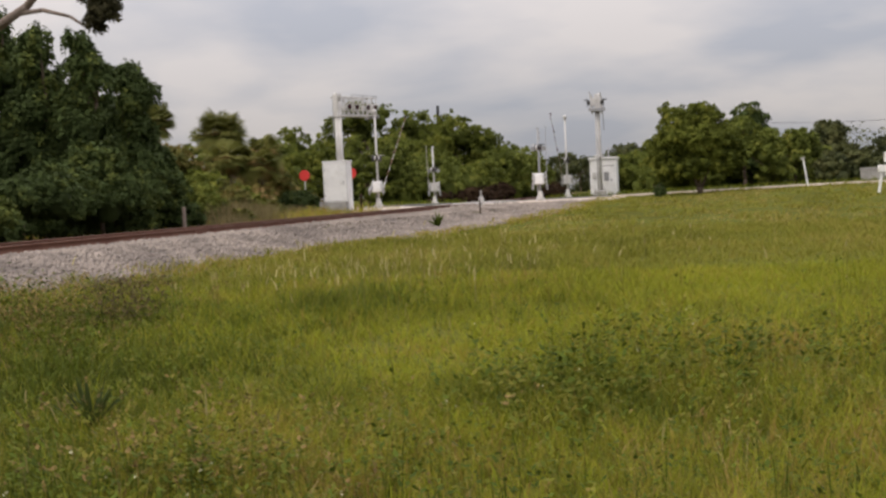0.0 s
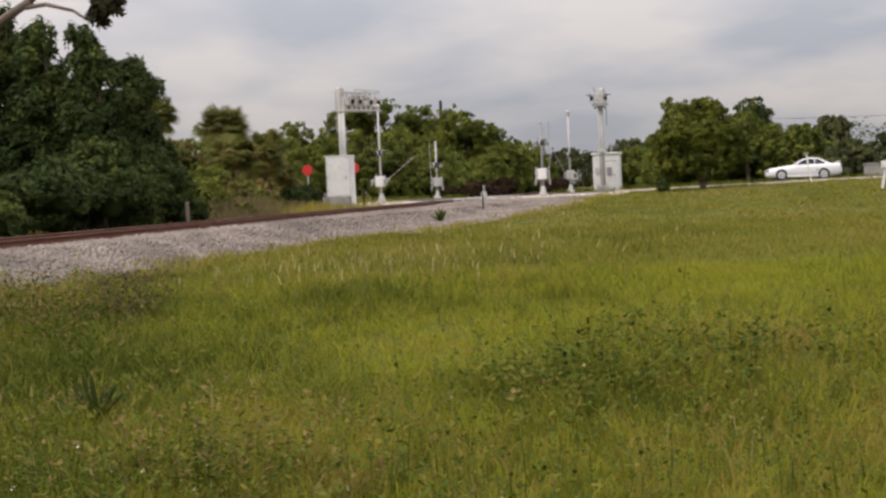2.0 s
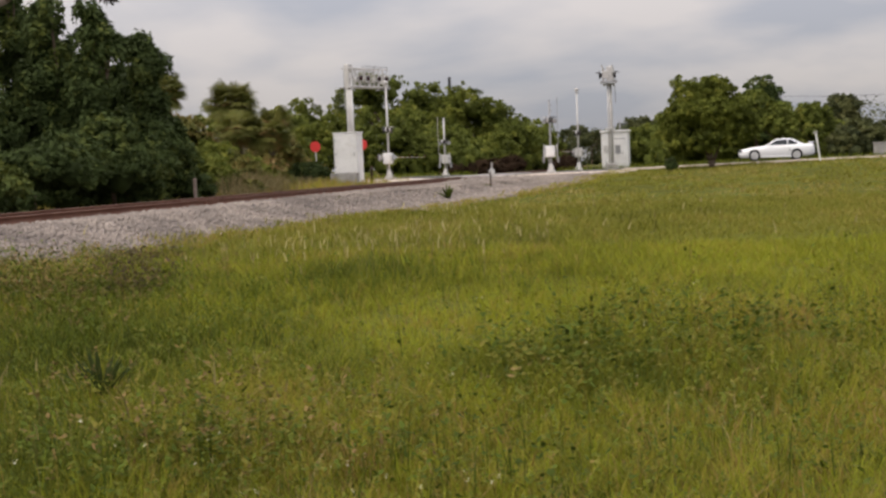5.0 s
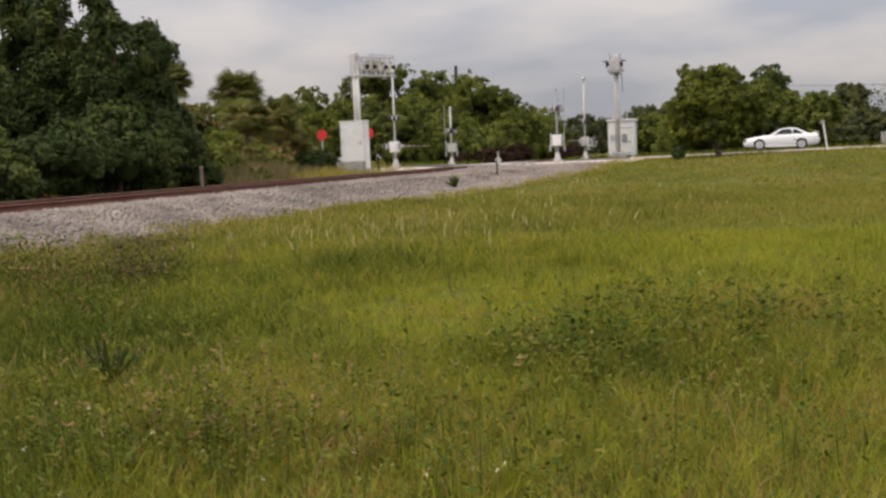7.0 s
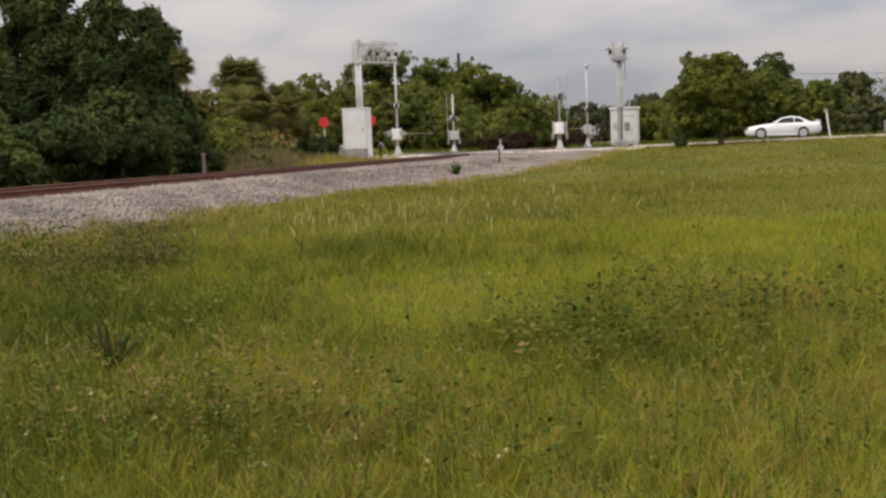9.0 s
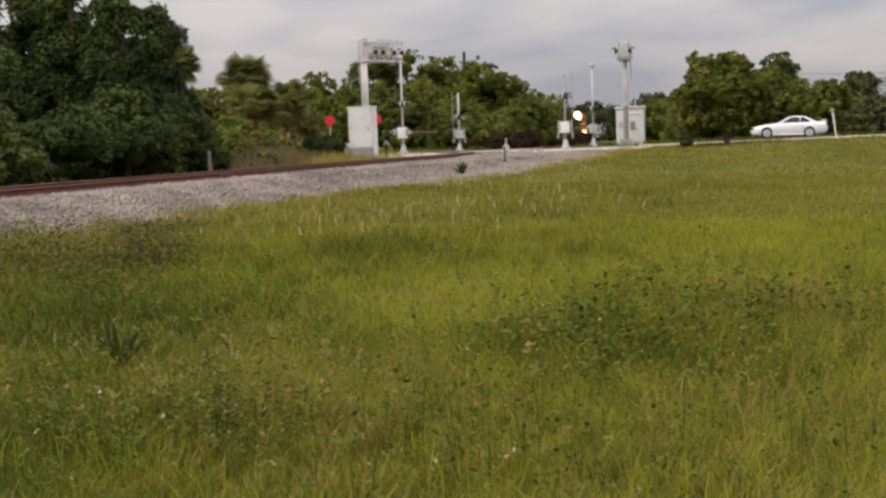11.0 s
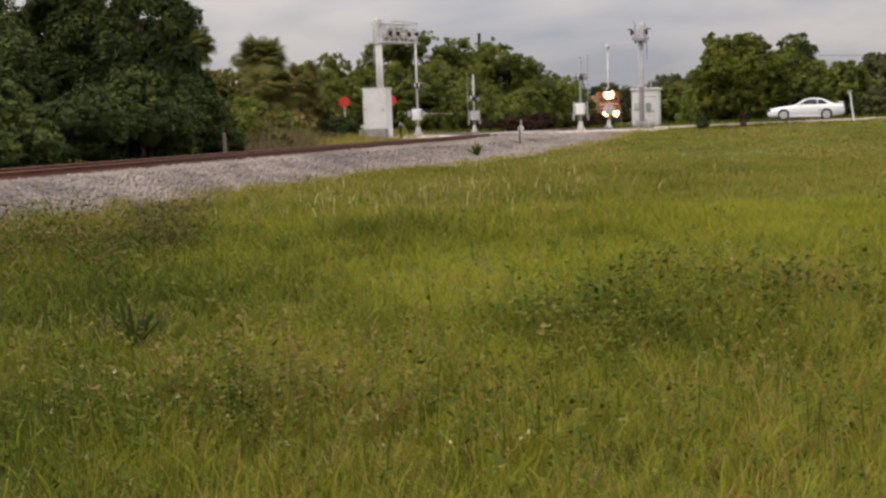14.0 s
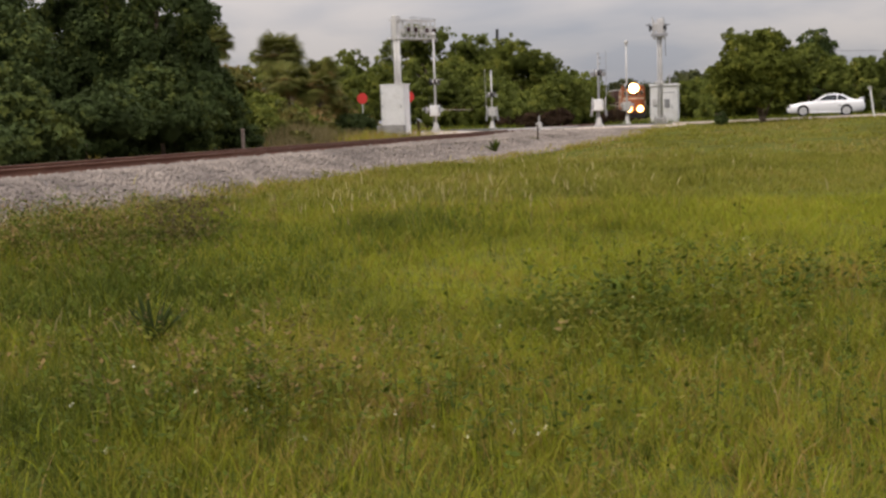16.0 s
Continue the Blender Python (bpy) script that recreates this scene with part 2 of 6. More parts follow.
CONCRETE = material("concrete", (0.42, 0.40, 0.38), 0.9, vary=0.3, scale=2.5, fine=30, bump=0.25, spot=((0.25, 0.23, 0.2), 0.5))
RUST = material("rusty_rail", (0.12, 0.043, 0.024), 0.8, metal=0.15, vary=0.4, scale=1.2, fine=22, bump=0.3, second=(0.16, 0.07, 0.042))
TREAD = material("worn_rail_top", (0.20, 0.12, 0.09), 0.65, metal=0.3, vary=0.25, scale=0.6, fine=15, bump=0.05)
TIMBER = material("creosoted_timber", (0.06, 0.04, 0.03), 0.9, vary=0.4, scale=4, fine=25, bump=0.4)
ALU = material("galvanised_steel", (0.60, 0.58, 0.56), 0.55, metal=0.08, vary=0.2, scale=1.5, fine=20, bump=0.05)
WHITE = material("white_enamel", (0.80, 0.79, 0.78), 0.45, vary=0.12, scale=1.2, fine=14, bump=0.05, spot=((0.48, 0.44, 0.39), 0.35))
GREY = material("grey_paint", (0.33, 0.33, 0.34), 0.55, vary=0.2, scale=2, fine=18, bump=0.05)
BLACK = material("black_paint", (0.025, 0.025, 0.028), 0.5, vary=0.2, scale=3, fine=18, bump=0.05)
RED = material("red_reflective", (0.62, 0.035, 0.03), 0.45, vary=0.15, scale=2, fine=16, bump=0.03)
ARM_RED = material("faded_red_stripe", (0.20, 0.085, 0.055), 0.5, vary=0.2, scale=3, fine=16, bump=0.03)
ARM_WHITE = material("arm_white", (0.47, 0.44, 0.38), 0.5, vary=0.15, scale=3, fine=16, bump=0.03)
LENS = material("red_lens", (0.05, 0.012, 0.012), 0.2, vary=0.1, scale=8, fine=30, bump=0)
CAR_WHITE = material("car_white", (0.88, 0.88, 0.88), 0.25, vary=0.05, scale=0.6, fine=8, bump=0)
CAR_GLASS = material("tinted_glass", (0.012, 0.014, 0.016), 0.12, vary=0.1, scale=2, fine=8, bump=0)
RUBBER = material("tyre_rubber", (0.022, 0.022, 0.022), 0.85, vary=0.2, scale=8, fine=40, bump=0.2)
ALLOY = material("alloy_wheel", (0.62, 0.61, 0.60), 0.4, metal=0.3, vary=0.15, scale=5, fine=30, bump=0)
LOCO_ORANGE = material("locomotive_orange", (0.36, 0.105, 0.035), 0.5, vary=0.2, scale=1.2, fine=14, bump=0.03, spot=((0.2, 0.07, 0.04), 0.4))
LOCO_CREAM = material("locomotive_cream", (0.60, 0.50, 0.36), 0.5, vary=0.2, scale=1.2, fine=14, bump=0.03)
LOCO_DARK = material("locomotive_underframe", (0.03, 0.03, 0.03), 0.7, vary=0.3, scale=2, fine=18, bump=0.1)
FREIGHT = material("freight_brown", (0.085, 0.038, 0.028), 0.7, vary=0.3, scale=1.0, fine=12, bump=0.1)
# weak orange glow for discs that stand for the lamps' glare
HALO = glow_material("glare_halo", (1.0, 0.42, 0.10), 2.2)
BEAM = glow_material("headlight_lens", (1.0, 0.74, 0.38), 22)
DITCH = glow_material("ditch_light_lens", (1.0, 0.66, 0.30), 16)
TAN = material("tan_stucco", (0.30, 0.27, 0.23), 0.9, vary=0.2, scale=1, fine=12, bump=0.2)


# ---- building helpers ----
def part(name, bm, mat, parent=None, label="", smooth_faces=False):
    me = bpy.data.meshes.new(name)
    bm.to_mesh(me)
    bm.free()
    me.materials.append(mat)
    if smooth_faces:
        me.polygons.foreach_set("use_smooth", [True] * len(me.polygons))
    ob = new(name, me)
    ob.parent = parent
    return tagged(ob, label)


def thing(name, at, label, category, group="", turn=0, kind=""):
    ob = new(name)
    ob.matrix_basis = pose(*at, 0, 0, turn)
    return tagged(ob, label, category, group, kind)


def box(bm, at, size, bevel=0.0, turn=(0, 0, 0), taper=1.0):
    """A bevelled box about its middle; taper narrows its top."""
    r = bmesh.ops.create_cube(bm, size=1)
    vs = r["verts"]
    for v in vs:
        k = taper if v.co.z > 0 else 1
        v.co = Vector((v.co.x * size[0] * k, v.co.y * size[1] * k, v.co.z * size[2]))
    bmesh.ops.transform(bm, matrix=pose(*at, *turn), verts=vs)
    if bevel:
        es = list({e for v in vs for e in v.link_edges})
        bmesh.ops.bevel(bm, geom=es, offset=bevel, segments=2, affect="EDGES", profile=0.5)
    return bm


def tube(bm, a, b, r0, r1=None, n=12):
    """A closed round bar from a to b."""
    a, b = Vector(a), Vector(b)
    m = Matrix.Translation((a + b) / 2) @ (b - a).to_track_quat("Z", "Y").to_matrix().to_4x4()
    bmesh.ops.create_cone(bm, cap_ends=True, segments=n, radius1=r0, radius2=r0 if r1 is None else r1, depth=(b - a).length, matrix=m)
    return bm


def ball(bm, at, r, u=12, v=8):
    bmesh.ops.create_uvsphere(bm, u_segments=u, v_segments=v, radius=1, matrix=Matrix.Translation(at) @ Matrix.Diagonal((*r, 1)))
    return bm


def prism(bm, outline, y0, y1, axis="y"):
    """An outline in x and z (or y and z for axis x) drawn out between two planes."""
    def place(p, q):
        return (p[0], q, p[1]) if axis == "y" else (q, p[0], p[1])
    a = [bm.verts.new(place(p, y0)) for p in outline]
    b = [bm.verts.new(place(p, y1)) for p in outline]
    bm.faces.new(a)
    bm.faces.new(b[::-1])
    for i in range(len(a)):
        j = (i + 1) % len(a)
        bm.faces.new((a[j], a[i], b[i], b[j]))
    bmesh.ops.recalc_face_normals(bm, faces=bm.faces)
    return bm


def B():
    return bmesh.new()


def soup(name, verts, faces, mat, tone=None, parent=None, label="", category="", kind="", smooth_faces=False):
    """One mesh from arrays: verts (n, 3), faces (m, k) of one size, tone a value for each vertex."""
    me = bpy.data.meshes.new(name)
    verts, faces = np.asarray(verts, np.float32), np.asarray(faces, np.int32)
    me.vertices.add(len(verts))
    me.vertices.foreach_set("co", verts.ravel())
    m, k = faces.shape
    me.loops.add(m * k)
    me.loops.foreach_set("vertex_index", faces.ravel())
    me.polygons.add(m)
    me.polygons.foreach_set("loop_start", np.arange(0, m * k, k, dtype=np.int32))
    me.polygons.foreach_set("loop_total", np.full(m, k, np.int32))
    if tone is not None:
        at = me.attributes.new("tone", "FLOAT", "POINT")
        at.data.foreach_set("value", np.asarray(tone, np.float32))
    me.update(calc_edges=True)
    if smooth_faces:
        me.polygons.foreach_set("use_smooth", np.ones(m, bool))
    me.materials.append(mat)
    ob = new(name, me)
    ob.parent = parent
    return tagged(ob, label, category, "", kind)


# ---- ground ----
def build_ground():
    """One sheet to the horizon: fine cells near the camera, coarse ones far off."""
    xs = np.concatenate([-np.geomspace(1600, 46, 22), np.arange(-44, 16.1, 0.5), np.geomspace(18, 1600, 24)])
    ys = np.concatenate([-np.geomspace(1200, 12, 18), np.arange(-10, 100.1, 0.6), np.geomspace(102, 2600, 30)])
    X, Y = np.meshgrid(xs, ys)
    Z = ground_z(X, Y)
    v = np.stack([X, Y, Z], -1).reshape(-1, 3)
    nx = len(xs)
    i = (np.arange(len(ys) - 1)[:, None] * nx + np.arange(nx - 1)[None]).ravel()
    f = np.stack([i, i + 1, i + nx + 1, i + nx], 1)
    soup("ground", v, f, SOIL, None, None, "rough meadow ground with a shallow ditch beside a railway bank", "ground", "structure", True)


def build_ballast():
    """The bank's gravel bed, and loose stones over its near slope."""
    ys = np.concatenate([np.arange(-30, 62.1, 1.0), np.arange(82, 240, 3.0)])
    offs = np.array([-3.4, -2.2, -1.5, -0.7, 0, 0.7, 1.5, 2.0, 2.7, 3.3, 3.9, 4.6, 5.3, 6.0, 6.8, 7.6, 8.6])
    Y = np.repeat(ys, len(offs))
    O = np.tile(offs, len(ys))
    far = Y > 75
    O = np.where(far, np.clip(O, -3, 3), O)
    O = np.where(~far & (O > 2.2), O * (1 + 0.10 * np.sin(Y * 1.9) * 0.5), O)
    X = track_x(Y) + O
    Z = ground_z(X, Y) + 0.012
    edge = 3.95 + 4.4 * smooth(24, 52, Y) + 0.18 * np.sin(Y * 2.1) + 0.12 * np.sin(Y * 5.3)
    Z = np.where(O > edge, Z - 0.10, Z)
    n = len(offs)
    i = (np.arange(len(ys) - 1)[:, None] * n + np.arange(n - 1)[None]).ravel()
    i = i[(Y[i] < 61.5) | (Y[i] > 81)]
    f = np.stack([i, i + 1, i + n + 1, i + n], 1)
    soup("ballast", np.stack([X, Y, Z], 1), f, BED, None, None, "grey crushed stone ballast under the railway track", "ballast", "structure", True)
    rng = np.random.default_rng(5)
    N = 33000
    y = 9 + 53 * rng.random(N) ** 1.35
    wide = 3.9 + 4.4 * smooth(24, 52, y)
    o = 0.75 + rng.random(N) * (wide - 0.75) + rng.normal(0, 0.12, N)
    o[: N // 12] = -0.6 + rng.random(N // 12) * 1.2
    x = track_x(y) + o
    r = (0.026 + 0.033 * rng.random(N) ** 1.6) * (1 + y / 110)
    z = ground_z(x, y) + r * 0.15
    base = np.array([(1, 0, 0), (0, 1, 0), (-1, 0, 0), (0, -1, 0), (0, 0, 1), (0, 0, -1)], float)
    v = base[None] * (r[:, None, None] * (0.7 + 0.6 * rng.random((N, 6, 1))))
    v += rng.normal(0, 0.12, v.shape) * r[:, None, None]
    a = rng.random(N) * 6.283
    c, s = np.cos(a)[:, None], np.sin(a)[:, None]
    v = np.stack([v[..., 0] * c - v[..., 1] * s, v[..., 0] * s + v[..., 1] * c, v[..., 2]], -1)
    v += np.stack([x, y, z], 1)[:, None]
    tri = np.array([(0, 1, 4), (1, 2, 4), (2, 3, 4), (3, 0, 4), (1, 0, 5), (2, 1, 5), (3, 2, 5), (0, 3, 5)])
    f = (np.arange(N)[:, None, None] * 6 + tri[None]).reshape(-1, 3)
    soup("ballast_stones", v.reshape(-1, 3), f, STONE, None, None, "loose angular grey ballast stones on the railway bank", "stones", "stuff")


def sweep(profile, s0, s1, step, side):
    """A closed profile (offset, height) drawn along the track."""
    n = int((s1 - s0) / step) + 1
    rows = []
    for i in range(n):
        x, y, h = track_point(s0 + (s1 - s0) * i / (n - 1))
        nx, ny = math.cos(radians(h)), math.sin(radians(h))
        rows.append([(x + nx * (side + o), y + ny * (side + o), z) for o, z in profile])
    v = np.array(rows).reshape(-1, 3)
    k = len(profile)
    f = [(i * k + j, i * k + (j + 1) % k, (i + 1) * k + (j + 1) % k, (i + 1) * k + j) for i in range(n - 1) for j in range(k)]
    return v, f


def build_track():
    track = thing("railway_track", (0, 0, 0), "single railway track with rust-brown steel rails on timber ties", "railway", kind="structure")
    top = RAIL_Z
    prof = [(-0.07, top - 0.175), (0.07, top - 0.175), (0.07, top - 0.155), (0.012, top - 0.13), (0.012, top - 0.045), (0.036, top - 0.03), (0.036, top - 0.004), (-0.036, top - 0.004), (-0.036, top - 0.03), (-0.012, top - 0.045), (-0.012, top - 0.13), (-0.07, top - 0.155)]
    for side in (-0.755, 0.755):
        v, f = sweep(prof, -40, 300, 3.4, side)
        rail = soup("rail", v, f, RUST, None, track, "rust-brown steel rail")
        v, f = sweep([(-0.03, top - 0.004), (0.03, top - 0.004), (0.026, top), (-0.026, top)], -40, 300, 3.4, side)
        soup("tread", v, f, TREAD, None, rail, "worn shiny rail top")
    bm = box(B(), (0, 0, 0), (2.6, 0.23, 0.18), 0.012)
    first = part("tie", bm, TIMBER, track)
    for i in range(210):
        s = -2 + i * 0.54 if i < 118 else 84 + (i - 118) * 0.75
        x, y, h = track_point(s)
        tie = first if i == 0 else new("tie", first.data)
        tie.parent = track
        tie.matrix_basis = pose(x, y, top - 0.265, 0, 0, h + random.uniform(-1, 1))
    # joint bars and spikes at the near rail
    for i in range(6):
        bm = box(B(), (TRACK_X + 0.755 + 0.022, 16 + i * 11.9, top - 0.09), (0.02, 0.9, 0.09), 0.006)
        part("joint_bar", bm, RUST, track)


def build_road():
    """The road across the railway, with its concrete crossing panels."""
    xs = np.concatenate([-np.geomspace(400, 40, 12), np.arange(-38, 40, 1.0), np.geomspace(41, 300, 12)])
    ys = [65.2, 65.4, 70, 75, 77.6, 77.8]
    lift = [-0.05, 0.0, 0.02, 0.02, 0.0, -0.05]
    v = [(x, y, float(road_z(x)) + dz) for x in xs for y, dz in zip(ys, lift)]
    k = len(ys)
    f = [(i * k + j, (i + 1) * k + j, (i + 1) * k + j + 1, i * k + j + 1) for i in range(len(xs) - 1) for j in range(k - 1)]
    soup("road", v, f, ASPHALT, None, None, "pale worn asphalt road crossing the railway", "road", "structure", True)
    xk = np.arange(-4.6, 40.1, 1.0)
    prof = [(64.62, -0.12), (64.62, 0.05), (64.68, 0.07), (65.3, 0.07), (65.36, 0.05), (65.36, -0.12)]
    v = [(x, y, float(road_z(x)) + dz) for x in xk for y, dz in prof]
    f = [(i * 6 + j, (i + 1) * 6 + j, (i + 1) * 6 + (j + 1) % 6, i * 6 + (j + 1) % 6) for i in range(len(xk) - 1) for j in range(6)]
    soup("kerb", v, f, SAND, None, None, "pale concrete kerb along the road's near edge", "kerb", "structure")
    # sandy apron on both sides of the track
    for x0, x1 in ((TRACK_X - 6.4, TRACK_X - 1.4), (TRACK_X + 1.4, TRACK_X + 9.6)):
        bm = B()
        nx, ny = 12, 8
        vs = []
        for i in range(nx + 1):
            for j in range(ny + 1):
                x = x0 + (x1 - x0) * i / nx
                y0 = 60.5 + 1.6 * math.sin(i * 0.9) * 0.4 + (2.6 if i in (0, nx) else 0)
                y = y0 + (65.3 - y0) * j / ny
                vs.append(bm.verts.new((x, y, float(max(ground_z(x, y), 0.8)) + 0.03 + (0.02 if j == ny else 0))))
        for i in range(nx):
            for j in range(ny):
                a = i * (ny + 1) + j
                bm.faces.new((vs[a], vs[a + ny + 1], vs[a + ny + 2], vs[a + 1]))
        tagged(part("sandy_apron", bm, SAND), "pale sandy gravel apron beside the level crossing", "gravel", kind="structure")
    panels = thing("crossing_panels", (0, 0, 0), "concrete level crossing panels between the rails", "crossing", kind="structure")
    for i in range(5):
        for x, w in ((0, 1.28), (-1.25, 0.78), (1.25, 0.78)):
            bm = box(B(), (TRACK_X + x, 66.6 + i * 2.45, RAIL_Z - 0.085), (w, 2.42, 0.16), 0.015)
            part("panel", bm, CONCRETE, panels)


# ---- grass and weeds ----
def blades(name, x, y, h, w, tone, mat, label, category, lean=0.45, seed=1, z0=None):
    """Tapered bent blades, each of five corners."""
    rng = np.random.default_rng(seed)
    n = len(x)
    z = ground_z(x, y) - 0.02 if z0 is None else z0
    a = rng.random(n) * 6.283
    l = lean * (0.3 + rng.random(n)) * h
    fx, fy = np.cos(a), np.sin(a)
    f = rng.normal(a + 1.57, 0.5)
    sx, sy = np.cos(f) * w / 2, np.sin(f) * w / 2
    v = np.empty((n, 5, 3))
    for i, (k, ww) in enumerate(((0, 1), (0, -1), (0.55, 0.75), (0.55, -0.75), (1, 0))):
        b = k * k
        v[:, i, 0] = x + fx * l * b + sx * ww
        v[:, i, 1] = y + fy * l * b + sy * ww
        v[:, i, 2] = z + h * (k - 0.18 * b * lean)
    t = np.array([(0, 1, 3), (0, 3, 2), (2, 3, 4)])
    faces = (np.arange(n)[:, None, None] * 5 + t[None]).reshape(-1, 3)
    tn = np.repeat(tone[:, None], 5, 1)
    return soup(name, v.reshape(-1, 3), faces, mat, tn.ravel(), None, label, category, "stuff")


def leaf_sprays(name, x, y, z, size, tone, mat, label, category, seed=1, per=6, kind="stuff", parent=None, droop=0.3):
    """Small plants of broad leaves: per leaves round each place, each a folded diamond."""
    rng = np.random.default_rng(seed)
    n = len(x) * per
    X, Y, Z, S, T = (np.repeat(q, per) for q in (x, y, z, size, tone))
    a = rng.random(n) * 6.283
    u = 0.15 + rng.random(n) * 0.9
    Z = Z + S * rng.random(n) * 1.6
    d = np.stack([np.cos(a) * np.cos(u - droop), np.sin(a) * np.cos(u - droop), np.sin(u - droop)], 1)
    side = np.stack([-np.sin(a), np.cos(a), rng.normal(0, 0.3, n)], 1)
    L = S * (0.6 + 0.6 * rng.random(n))
    p = np.stack([X, Y, Z], 1)
    v = np.empty((n, 4, 3))
    v[:, 0] = p
    v[:, 1] = p + d * (L * 0.5)[:, None] + side * (L * 0.24)[:, None]
    v[:, 2] = p + d * L[:, None]
    v[:, 3] = p + d * (L * 0.5)[:, None] - side * (L * 0.24)[:, None]
    f = (np.arange(n)[:, None] * 4 + np.arange(4)[None])
    t = np.repeat(np.clip(T + rng.normal(0, 0.15, n), 0, 1)[:, None], 4, 1)
    return soup(name, v.reshape(-1, 3), f, mat, t.ravel(), parent, label, category, kind)


def spread(n, r0, r1, seed, power=1.0, b0=-41, b1=13):
    """Random places on the meadow, by distance and bearing."""
    rng = np.random.default_rng(seed)
    r = np.sqrt(r0 ** 2 + (r1 ** 2 - r0 ** 2) * rng.random(n) ** power)
    b = np.radians(b0 + (b1 - b0) * rng.random(n))
    x, y = r * np.sin(b), r * np.cos(b)
    edge = track_x(y) + 3.55 + 4.4 * smooth(24, 52, y) + 0.25 * np.sin(y * 2.1) + 0.15 * np.sin(y * 5.3) + rng.normal(0, 0.12, n)
    keep = (x > edge) & (y < 64.9)
    return x[keep], y[keep]


def lump(x, y, cx, cy, rx, ry):
    return np.exp(-(((x - cx) / rx) ** 2 + ((y - cy) / ry) ** 2))


def bright_zone(x, y):
    """Where the meadow is lush and yellow-green."""
    wob = 0.35 * wave(x * 1.3, y * 0.9)
    k = lump(x + wob, y, -2.0, 11.2, 1.15, 2.0) + 0.75 * lump(x + wob, y, -2.6, 9.3, 0.7, 0.9) + 1.0 * lump(x, y + wob, 0.9, 14.5, 1.4, 3.5) + 0.6 * lump(x, y, -0.4, 15.5, 1.0, 2.5) + 0.8 * lump(x + wob, y, 1.7, 19, 1.6, 4) + 0.55 * lump(x, y, 2.4, 26, 2.2, 6) + 0.5 * lump(x + wob, y, -0.9, 6.0, 0.7, 0.8) + 0.6 * lump(x + wob, y, -2.0, 8.0, 0.8, 1.1)
    return np.minimum(k, 1)


def meadow_tone(x, y, rng, vary=0.19):
    t = 0.345 + 0.16 * wave(x * 0.8, y * 0.5) + 0.13 * wave(x * 2.6 + 1, y * 1.9) + rng.normal(0, vary, len(x))
    t = t + bright_zone(x, y) * (0.46 - t) * 0.8
    t += 0.20 * lump(x, y, -4.6, 15.0, 1.6, 1.8) + 0.16 * lump(x, y, 0.2, 9.3, 1.3, 0.7) + 0.08 * lump(x, y, -3.4, 6.6, 0.8, 0.7)
    t -= 0.04 * lump(x, y, -0.2, 8.0, 1.6, 0.9) + 0.20 * lump(x, y, -8.2, 10.8, 2.8, 3.6) + 0.10 * lump(x, y, -5.6, 17, 1.6, 3) + 0.09 * lump(x, y, -3.4, 4.9, 1.1, 1.0) - 0.03 * lump(x, y, -0.6, 5.2, 1.2, 1.2) + 0.26 * lump(x, y, -5.1, 7.5, 1.7, 1.5) + 0.10 * lump(x, y, 0.5, 5.3, 1.0, 0.9)
    t += 0.12 * lump(x, y, -3.0, 8.4, 1.3, 2.2) + 0.06 * lump(x, y, -1.2, 6.0, 1.6, 1.2)
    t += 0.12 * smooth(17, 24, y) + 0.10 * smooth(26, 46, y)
    return np.clip(t, 0, 0.92)


